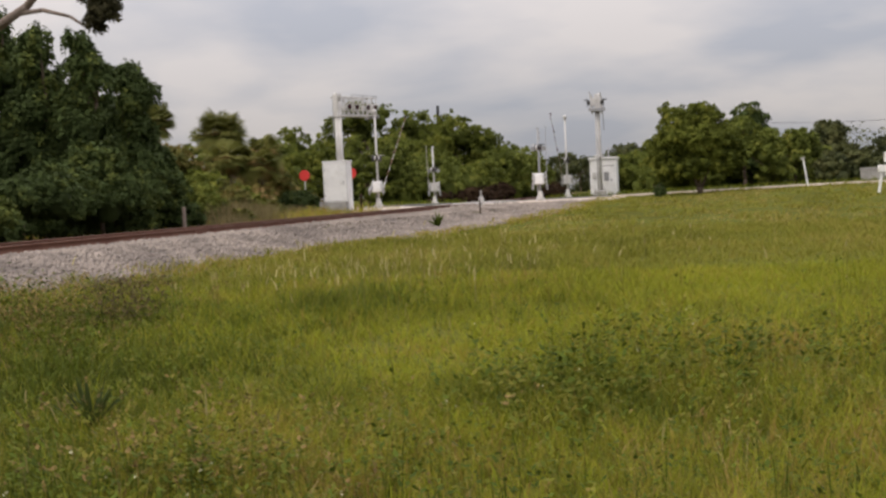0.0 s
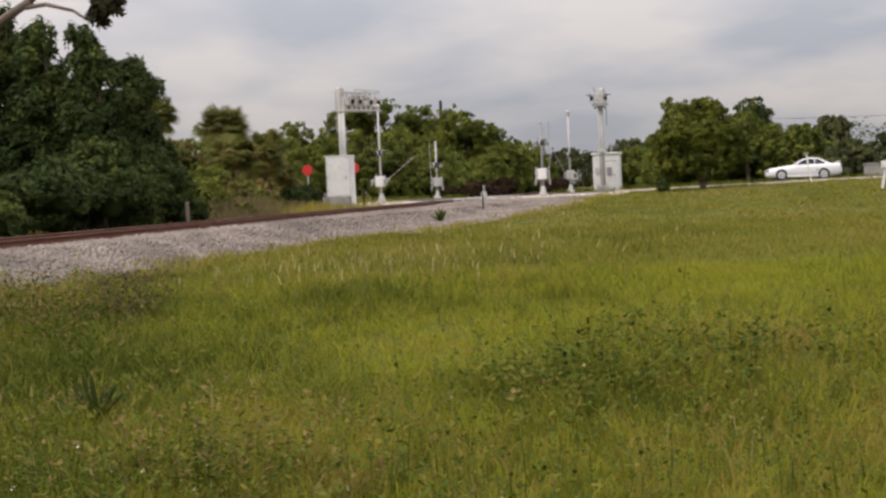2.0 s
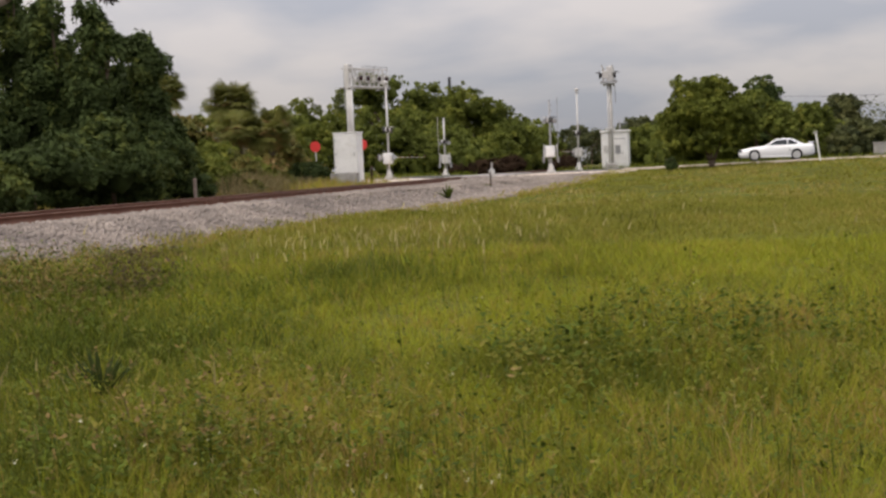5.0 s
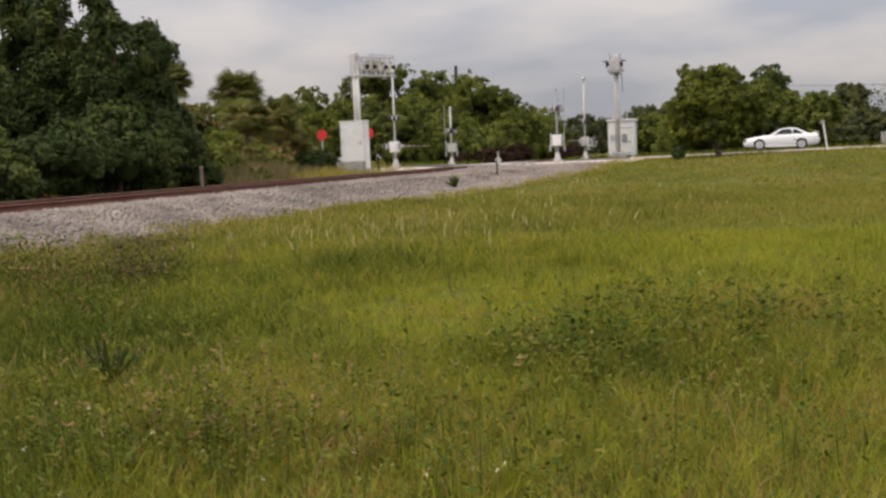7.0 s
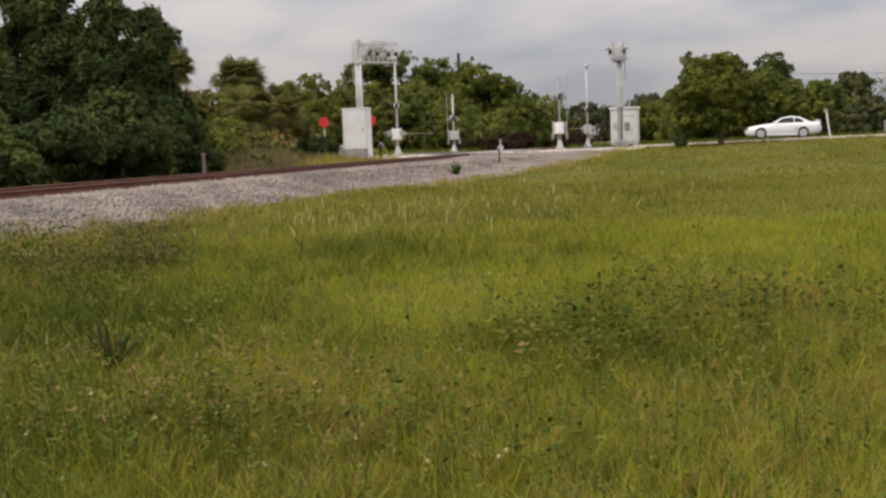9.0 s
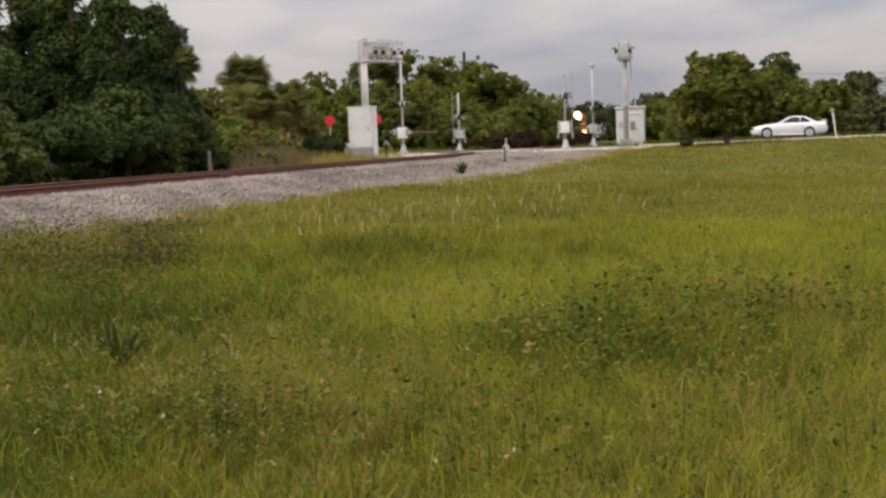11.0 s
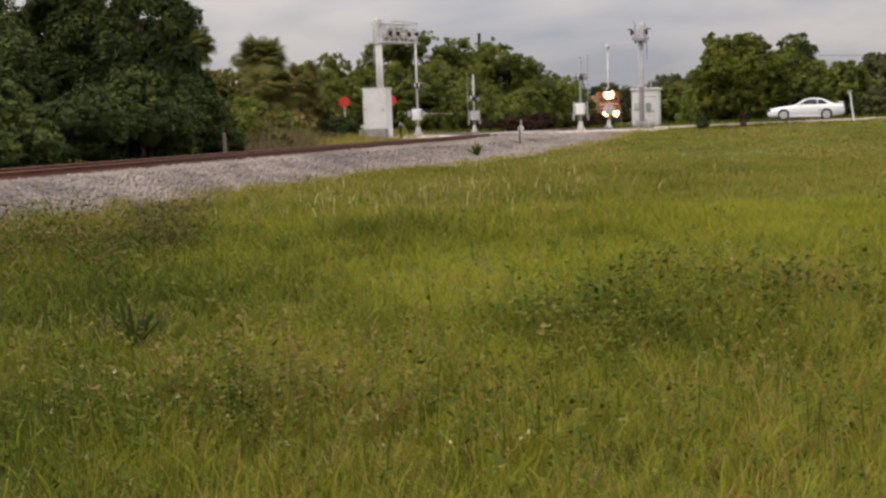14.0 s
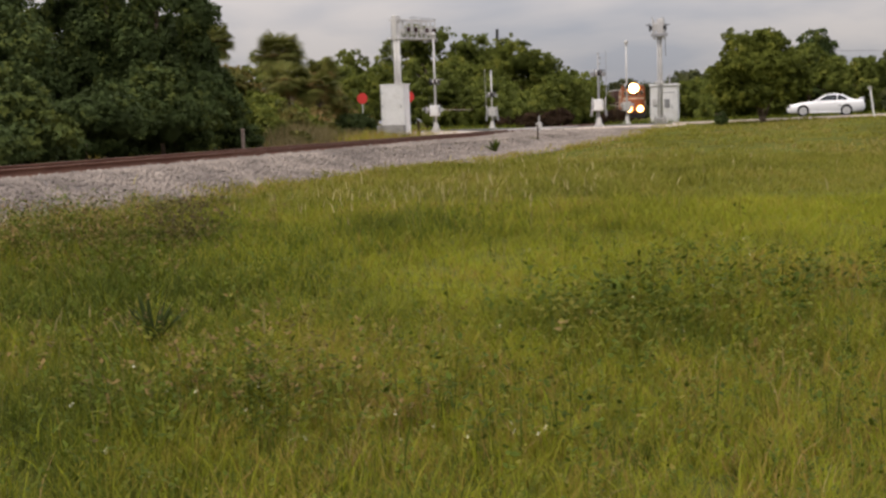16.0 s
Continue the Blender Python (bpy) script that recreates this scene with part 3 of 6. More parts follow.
def build_meadow():
    label = "tall uneven meadow grass, green with straw-coloured tips"
    bands = ((105000, 2.6, 8.5, 0.10, 0.30, 0.0055, 0.05), (140000, 8.5, 17, 0.10, 0.30, 0.0085, 0.07), (105000, 17, 34, 0.09, 0.27, 0.021, 0.12), (62000, 34, 72, 0.08, 0.22, 0.046, 0.2))
    for i, (n, r0, r1, h0, h1, w, spot) in enumerate(bands):
        rng = np.random.default_rng(20 + i)
        per = 16
        cx, cy = spread(n // per, r0, r1, 30 + i)
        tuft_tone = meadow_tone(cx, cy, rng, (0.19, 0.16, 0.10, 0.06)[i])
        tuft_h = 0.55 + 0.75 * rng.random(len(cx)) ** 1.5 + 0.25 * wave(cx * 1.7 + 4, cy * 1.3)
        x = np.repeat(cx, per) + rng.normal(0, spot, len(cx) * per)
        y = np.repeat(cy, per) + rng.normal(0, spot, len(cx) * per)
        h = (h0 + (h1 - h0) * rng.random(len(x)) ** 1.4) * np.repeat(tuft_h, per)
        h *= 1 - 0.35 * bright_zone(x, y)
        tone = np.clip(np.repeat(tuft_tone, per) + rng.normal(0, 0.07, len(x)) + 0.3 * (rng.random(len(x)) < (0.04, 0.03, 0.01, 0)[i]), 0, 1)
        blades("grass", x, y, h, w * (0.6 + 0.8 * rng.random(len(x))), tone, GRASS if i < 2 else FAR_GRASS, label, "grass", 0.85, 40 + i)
    # thin cover around and behind
    rng = np.random.default_rng(60)
    x, y = rng.uniform(-9, 30, 22000), rng.uniform(-30, 64, 22000)
    b = np.degrees(np.arctan2(x, y))
    k = ((b < -41) | (b > 13)) & (np.hypot(x, y) > 1.5)
    x, y = x[k], y[k]
    blades("grass", x, y, rng.uniform(0.12, 0.35, len(x)), np.full(len(x), 0.03), meadow_tone(x, y, rng), GRASS, label, "grass", 0.55, 61)
    # verge on the far side of the track and beyond the road
    rng = np.random.default_rng(62)
    x, y = rng.uniform(-30, -16.5, 26000), rng.uniform(18, 64, 26000)
    blades("verge_grass", x, y, rng.uniform(0.1, 0.5, len(x)) * (1 + 0.8 * wave(x * 1.4, y * 1.1)), np.full(len(x), 0.03), np.clip(rng.normal(0.6, 0.2, len(x)), 0, 1), GRASS, "dry yellowish verge grass beyond the track", "grass", 0.5, 63)
    x, y = rng.uniform(-36, 20, 17000), rng.uniform(78, 104, 17000)
    k = np.abs(x - track_x(y)) > 3.2
    x, y = x[k], y[k]
    blades("verge_grass", x, y, rng.uniform(0.1, 0.45, len(x)), np.full(len(x), 0.05), np.clip(rng.normal(0.16, 0.12, len(x)), 0, 1), GRASS, "green verge grass beyond the road", "grass", 0.5, 64)
    for cx, cy, w, d, top, n in ((-19.7, 47.5, 0.8, 1.2, 1.35, 2600), (-20.6, 52, 0.6, 1.0, 1.1, 1500), (-20.8, 58, 0.9, 0.9, 0.85, 1800), (-18.4, 43.5, 0.5, 0.8, 0.9, 900)):
        rng = np.random.default_rng(int(n + cy))
        x, y = rng.normal(cx, w, n), rng.normal(cy, d, n)
        k = np.exp(-((x - cx) / w) ** 2 / 3)
        blades("dry_grass_clump", x, y, rng.uniform(0.45, 1.0, n) * top * (0.45 + 0.55 * k), np.full(n, 0.028), rng.random(n), DRY, "tall tan dry grass clump at the verge", "grass", 0.4, int(cy))
    # broad-leaved weeds
    rng = np.random.default_rng(70)
    spots = ((-0.2, 8.6, 0.75, 0.7, 80), (-1.1, 7.5, 0.32, 0.3, 70), (-0.5, 9.6, 0.4, 0.5, 22), (0.9, 8.6, 0.6, 0.5, 30), (-0.4, 7.2, 0.6, 0.5, 16), (-2.5, 5.2, 0.5, 0.4, 120), (-1.5, 5.0, 0.6, 0.4, 40), (-1.3, 5.9, 0.6, 0.5, 24), (-0.4, 5.2, 0.8, 0.6, 18), (-7.6, 11.3, 0.9, 1.3, 330), (-6.6, 9.6, 0.9, 0.7, 60), (-1.7, 11.0, 0.15, 0.15, 8), (-3.1, 12.6, 0.2, 0.2, 12))
    x = np.concatenate([rng.normal(a, c, k) for a, b, c, d, k in spots] + [rng.uniform(-9, 2, 130)])
    y = np.concatenate([rng.normal(b, d, k) for a, b, c, d, k in spots] + [rng.uniform(4, 16, 130)])
    n = len(x)
    h, t = rng.uniform(0.14, 0.36, n), rng.uniform(0.0, 0.95, n)
    h = h * (1 + 0.8 * lump(x, y, -7.6, 11.3, 1.7, 2.2))
    X, Y = np.repeat(x, 5) + rng.normal(0, 0.05, n * 5), np.repeat(y, 5) + rng.normal(0, 0.05, n * 5)
    Z = ground_z(X, Y) + np.repeat(h, 5) * np.tile(np.linspace(0.25, 1, 5), n)
    leaf_sprays("weeds", X, Y, Z, rng.uniform(0.028, 0.06, n * 5) * (1 + 0.55 * lump(X, Y, -0.2, 8.4, 1.6, 1.4) + 0.3 * lump(X, Y, -7.6, 11.3, 1.7, 2.2)), np.repeat(t, 5), WEED, "dark broad-leaved weeds among the grass", "weeds", 71, 3)
    blades("weed_stems", np.repeat(x, 2), np.repeat(y, 2), np.repeat(h, 2) + 0.05, np.full(2 * n, 0.007), np.repeat(t, 2), WEED, "thin weed stems among the grass", "weeds", 0.2, 73)
    # low herbs between the blades
    rng = np.random.default_rng(75)
    x, y = spread(10500, 3.4, 13, 76)
    k = rng.random(len(x)) > 0.9 * bright_zone(x, y) + 0.95 * smooth(6.5, 13, y)
    x, y = x[k], y[k]
    t = np.clip(0.36 + 0.2 * wave(x * 2.1 + 3, y * 1.6) + rng.normal(0, 0.17, len(x)), 0, 1)
    leaf_sprays("low_herbs", x, y, ground_z(x, y) + rng.uniform(0.02, 0.20, len(x)), rng.uniform(0.015, 0.034, len(x)) * (0.85 + y / 20), t, HERB, "small-leaved low herbs between the grass blades", "herbs", 77, 5)
    # brownish dead shrub patch
    x, y = rng.normal(-6.1, 0.22, 420), rng.normal(11.5, 0.25, 420)
    leaf_sprays("withered_weeds", x, y, ground_z(x, y) + rng.uniform(0.05, 0.52, 420), rng.uniform(0.025, 0.05, 420), rng.uniform(0.1, 0.9, 420), DEAD, "withered brown weeds in the grass", "weeds", 72, 6)
    x = np.concatenate([rng.normal(-7.3, 1.0, 1900), rng.normal(-5.4, 0.5, 200), rng.normal(-2.5, 0.6, 260)])
    y = np.concatenate([rng.normal(10.7, 1.2, 1900), rng.normal(8.9, 0.5, 200), rng.normal(5.3, 0.5, 260)])
    leaf_sprays("withered_weeds", x, y, ground_z(x, y) + rng.uniform(0.10, 0.52, len(x)), rng.uniform(0.02, 0.045, len(x)), rng.uniform(0.3, 1.0, len(x)), RUSSET, "withered brown weeds in the grass", "weeds", 74, 5)
    # pale seed heads on thin stalks
    rng = np.random.default_rng(80)
    x = np.concatenate([rng.normal(-5.1, 0.5, 30), rng.normal(-4.0, 1.0, 110), rng.uniform(-8, 3, 20), rng.normal(-3.4, 0.8, 26), rng.normal(-3.6, 2.0, 64), rng.normal(-2.5, 2.4, 40)])
    y = np.concatenate([rng.normal(13.2, 0.5, 30), rng.normal(14.6, 1.3, 110), rng.uniform(6, 24, 20), rng.normal(5.2, 0.5, 26), rng.normal(20, 2.5, 64), rng.normal(27, 4, 40)])
    k = x > track_x(y) + 3.5
    x, y = x[k], y[k]
    h = rng.uniform(0.28, 0.58, len(x))
    blades("seed_stalks", x, y, h, 0.004 + 0.0002 * y, np.clip(rng.normal(0.2, 0.2, len(x)), 0, 1), STRAW, "thin straw-coloured grass stalks", "grass", 0.22, 81)
    z = ground_z(x, y) + h * 0.80
    blades("seed_heads", x, y, rng.uniform(0.08, 0.2, len(x)), 0.006 + 0.0009 * y, np.clip(rng.normal(0.85, 0.2, len(x)) - 0.6 * (y < 9), 0, 1), STRAW, "pale feathery grass seed heads", "grass", 0.6, 81, z)
    # small white flowers
    rng = np.random.default_rng(90)
    x = np.concatenate([rng.normal(-7.7, 0.9, 230), rng.normal(-2.0, 0.7, 26), rng.uniform(-6, 0, 22)])
    y = np.concatenate([rng.normal(11.3, 1.3, 230), rng.normal(4.2, 0.35, 26), rng.uniform(5, 9, 22)])
    leaf_sprays("wild_flowers", x, y, ground_z(x, y) + rng.uniform(0.24, 0.5, len(x)), rng.uniform(0.008, 0.016, len(x)), rng.uniform(0.0, 0.6, len(x)), PETAL, "small white wild flowers in the grass", "flowers", 91, 6)
    # tufts along the foot of the ballast
    rng = np.random.default_rng(95)
    y = rng.uniform(10, 56, 260)
    x = track_x(y) + 3.85 + 4.4 * smooth(24, 52, y) + rng.normal(0, 0.3, 260)
    X, Y = np.repeat(x, 40) + rng.normal(0, 0.13, 10400), np.repeat(y, 40) + rng.normal(0, 0.16, 10400)
    blades("grass_tufts", X, Y, rng.uniform(0.06, 0.24, 10400), np.full(10400, 0.016), np.clip(rng.normal(0.6, 0.22, 10400), 0, 1), GRASS, "yellowish grass tufts at the foot of the ballast", "grass", 0.6, 96)


def spiky_plant(at, n, h, w, mat, label, seed):
    rng = np.random.default_rng(seed)
    V, F = [], []
    for i in range(n):
        a, e = rng.random() * 6.283, rng.uniform(0.55, 1.45)
        d = np.array([math.cos(a) * math.cos(e), math.sin(a) * math.cos(e), math.sin(e)])
        s = np.array([-math.sin(a), math.cos(a), 0])
        up = np.cross(s, d) * -1
        L = h * rng.uniform(0.7, 1.1)
        k = len(V)
        for q, ww in ((0, 0.5), (0.35, 1.0), (0.7, 0.7), (1.0, 0.05)):
            c = d * L * q + np.array([0, 0, -0.16 * L * q * q])
            V += [c + s * w * ww / 2, c + up * w * 0.18 * ww, c - s * w * ww / 2]
        for j in range(3):
            b = k + j * 3
            F += [(b, b + 1, b + 4, b + 3), (b + 1, b + 2, b + 5, b + 4)]
    ob = soup("spiky_plant", np.array(V), F, mat, np.repeat(rng.random(n) * 0.5, 12), None, label, "plant")
    ob.matrix_basis = pose(*at)


# ---- trees ----
def unit(a):
    return a / (np.linalg.norm(a, axis=1)[:, None] + 1e-9)


def crown(name, blobs, leaf, n, mat, parent, seed, label="", core=0.52, droop=0.0, drape=1.0):
    """A crown of 5n leaves: uneven blobs (x, y, z, radius, height ratio) carry twig clusters, which carry leaves that face outwards."""
    rng = np.random.default_rng(seed)
    blobs = np.array(blobs, float)
    vol = blobs[:, 3] ** 2
    m = max(24, n // 5)
    pick = rng.choice(len(blobs), m, p=vol / vol.sum())
    bl = blobs[pick]
    d = rng.normal(size=(m, 3))
    d[:, 2] = np.where(d[:, 2] < -0.5, -d[:, 2] * 0.6, d[:, 2])
    d = unit(d)
    rs = np.maximum(bl[:, 3] * rng.uniform(0.10, 0.26, m), leaf * 1.1)
    reach = bl[:, 3] * (0.58 + 0.50 * rng.random(m) ** 0.8) + 0.12 * bl[:, 3] * np.sin(d[:, 0] * 7 + pick * 1.7) * np.sin(d[:, 2] * 8 + pick)
    c = bl[:, :3] + d * reach[:, None] * np.stack([np.ones(m), np.ones(m), bl[:, 4]], 1)
    N = n * 5
    own = rng.choice(m, N, p=rs ** 1.6 / (rs ** 1.6).sum())
    e = unit(d[own] * 0.6 + np.array([0, 0, 0.2]) + rng.normal(0, 0.8, (N, 3)))
    flat = np.array([1.15, 1.15, 0.95 * drape])
    C = c[own] + e * (rs[own] * (0.55 + 0.55 * rng.random(N)))[:, None] * flat
    C[:, 2] -= (drape - 1) * rs[own] * rng.random(N)
    C[:, 2] = np.maximum(C[:, 2], 0.06)
    face = unit(e * 0.75 + d[own] * 0.45 + np.array([0, 0, 0.35]) + rng.normal(0, 0.5, (N, 3)))
    O = unit(np.cross(face, rng.normal(size=(N, 3))) + e * 0.7 + np.array([0, 0, -droop]))
    S = unit(np.cross(face, O))
    L = leaf * rng.uniform(0.65, 1.5, N)
    v = np.empty((N, 3, 3))
    v[:, 0] = C - O * (L * 0.35)[:, None] + S * (L * 0.34)[:, None]
    v[:, 1] = C - O * (L * 0.35)[:, None] - S * (L * 0.34)[:, None]
    v[:, 2] = C + O * (L * 0.65)[:, None]
    # filler: a rough closed lump in each blob, toned dark as inner shade
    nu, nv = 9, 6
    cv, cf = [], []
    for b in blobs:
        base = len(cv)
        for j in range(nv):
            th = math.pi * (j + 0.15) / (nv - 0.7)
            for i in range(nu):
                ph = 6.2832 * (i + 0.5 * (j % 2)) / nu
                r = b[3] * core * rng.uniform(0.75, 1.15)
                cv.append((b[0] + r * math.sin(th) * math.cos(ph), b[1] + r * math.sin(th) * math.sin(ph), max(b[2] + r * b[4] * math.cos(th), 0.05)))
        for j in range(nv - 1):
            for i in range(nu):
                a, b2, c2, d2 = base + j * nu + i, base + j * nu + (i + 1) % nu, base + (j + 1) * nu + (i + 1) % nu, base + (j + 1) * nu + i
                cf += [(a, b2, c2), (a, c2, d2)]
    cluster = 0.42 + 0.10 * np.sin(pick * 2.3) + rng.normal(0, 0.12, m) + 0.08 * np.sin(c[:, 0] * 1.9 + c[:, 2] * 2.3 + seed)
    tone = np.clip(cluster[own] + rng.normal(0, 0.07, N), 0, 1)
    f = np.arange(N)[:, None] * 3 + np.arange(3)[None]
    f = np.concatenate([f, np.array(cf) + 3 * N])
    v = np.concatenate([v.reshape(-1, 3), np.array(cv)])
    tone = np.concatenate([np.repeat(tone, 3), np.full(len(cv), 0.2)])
    return soup(name, v, f, mat, tone, parent, label)


def trunk(parent, base_r, height, limbs, mat, seed, lean=(0, 0)):
    """A tapered, slightly crooked trunk with limbs that reach towards the given points."""
    rng = random.Random(seed)
    bm = B()
    p, r = Vector((0, 0, -0.15)), base_r
    pts = [p]
    for i in range(1, 5):
        k = i / 4
        q = Vector((lean[0] * k + rng.uniform(-0.1, 0.1) * base_r * 3, lean[1] * k + rng.uniform(-0.1, 0.1) * base_r * 3, height * k))
        tube(bm, p, q, base_r * (1.15 - 0.6 * (k - 0.25)), base_r * (1.15 - 0.6 * k), 10)
        p = q
        pts.append(p)
    for t in limbs:
        a = pts[rng.randint(2, 4)]
        t = Vector(t)
        m = (a + t) / 2 + Vector((rng.uniform(-0.3, 0.3), rng.uniform(-0.3, 0.3), 0.25))
        tube(bm, a, m, base_r * 0.5, base_r * 0.32, 7)
        tube(bm, m, t, base_r * 0.32, base_r * 0.1, 6)
    return part("trunk", bm, mat, parent, "", True)


def tree(name, at, blobs, leaf, n, mat, label, seed, base_r=0.18, height=2.0, bark=None, category="tree", droop=0.0, drape=1.0):
    """blobs are given from the trunk's foot."""
    t = thing(name, at, label, category)
    trunk(t, base_r, height, [(b[0] * 0.8, b[1] * 0.8, b[2]) for b in blobs[:7]], bark or BARK, seed)
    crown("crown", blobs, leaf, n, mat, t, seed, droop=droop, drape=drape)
    return t


def clump_blobs(rng, w, d, h, n, r0, r1, low=0.3):
    """Blobs that fill a mound w wide, d deep and h high, half of them along its dome."""
    out = []
    for i in range(n):
        a, q = rng.random() * 6.283, rng.random() ** 0.5
        x, y = math.cos(a) * q * w / 2, math.sin(a) * q * d / 2
        top = h * (1 - 0.5 * q ** 2)
        r = rng.uniform(r0, r1)
        k = rng.uniform(0.86, 1.0) if i % 2 else rng.random() ** 0.8
        z = low + (top - r * 0.85 - low) * k
        out.append((x, y, max(z, r * 0.5), r, rng.uniform(0.75, 1.0)))
    return out


def fan_frond(rng, h, r, e, dead):
    """One fan leaf on its stalk: narrow segments spread round the stalk's end, their tips hanging."""
    a = rng.random() * 6.283
    stem = r * (rng.uniform(0.15, 0.3) if dead else rng.uniform(0.3, 0.62))
    d = np.array([math.cos(a) * math.cos(e), math.sin(a) * math.cos(e), math.sin(e)])
    s = np.array([-math.sin(a), math.cos(a), 0.0])
    up = np.cross(s, d)
    o = np.array([0, 0, h])
    c = o + d * stem + np.array([0, 0, -0.08 * stem])
    V, F = [o - s * 0.02, o + s * 0.02, c + s * 0.015, c - s * 0.015], [(0, 1, 2, 3)]
    m = 17
    for j in range(m):
        q = (j / (m - 1) - 0.5) * 4.2
        L = r * rng.uniform(0.38, 0.5) * (1 - 0.05 * q * q) * (0.75 if dead else 1.0)
        dd = d * math.cos(q) + s * math.sin(q)
        w = np.cross(dd, up)
        fold = up * 0.12 * L * abs(math.sin(q))
        mid = c + dd * L * 0.5 + fold + np.array([0, 0, -0.05 * L])
        tip = c + dd * L * 0.92 + fold + np.array([0, 0, (-0.55 if dead else -0.38) * L])
        b = len(V)
        V += [c, mid + w * 0.036, tip, mid - w * 0.036]
        F.append((b, b + 1, b + 2, b + 3))
    return np.array(V), F


def sabal_palm(at, h, r, label, seed, n=34, skirt=10, name="palm_tree", low=-0.7):
    rng = random.Random(seed)
    t = thing(name, at, label, "palm")
    bm = B()
    for i in range(8):
        tube(bm, (0, 0, h * i / 8 - 0.1), (0, 0, h * (i + 1) / 8), 0.2 + 0.02 * (i % 2), 0.18, 10)
    part("trunk", bm, BARK, t, "", True)
    for k in range(n + skirt):
        dead = k >= n
        e = rng.uniform(-1.2, 0.5) if dead else math.asin(rng.uniform(math.sin(low), 0.97))
        V, F = fan_frond(rng, h, r, e, dead)
        tone = rng.uniform(0.1, 0.6) if not dead else rng.uniform(0.2, 0.9)
        soup("frond", V, F, DEAD_FROND if dead else PALM_LEAF, np.full(len(V), max(tone, 0.02)), t)
    return t


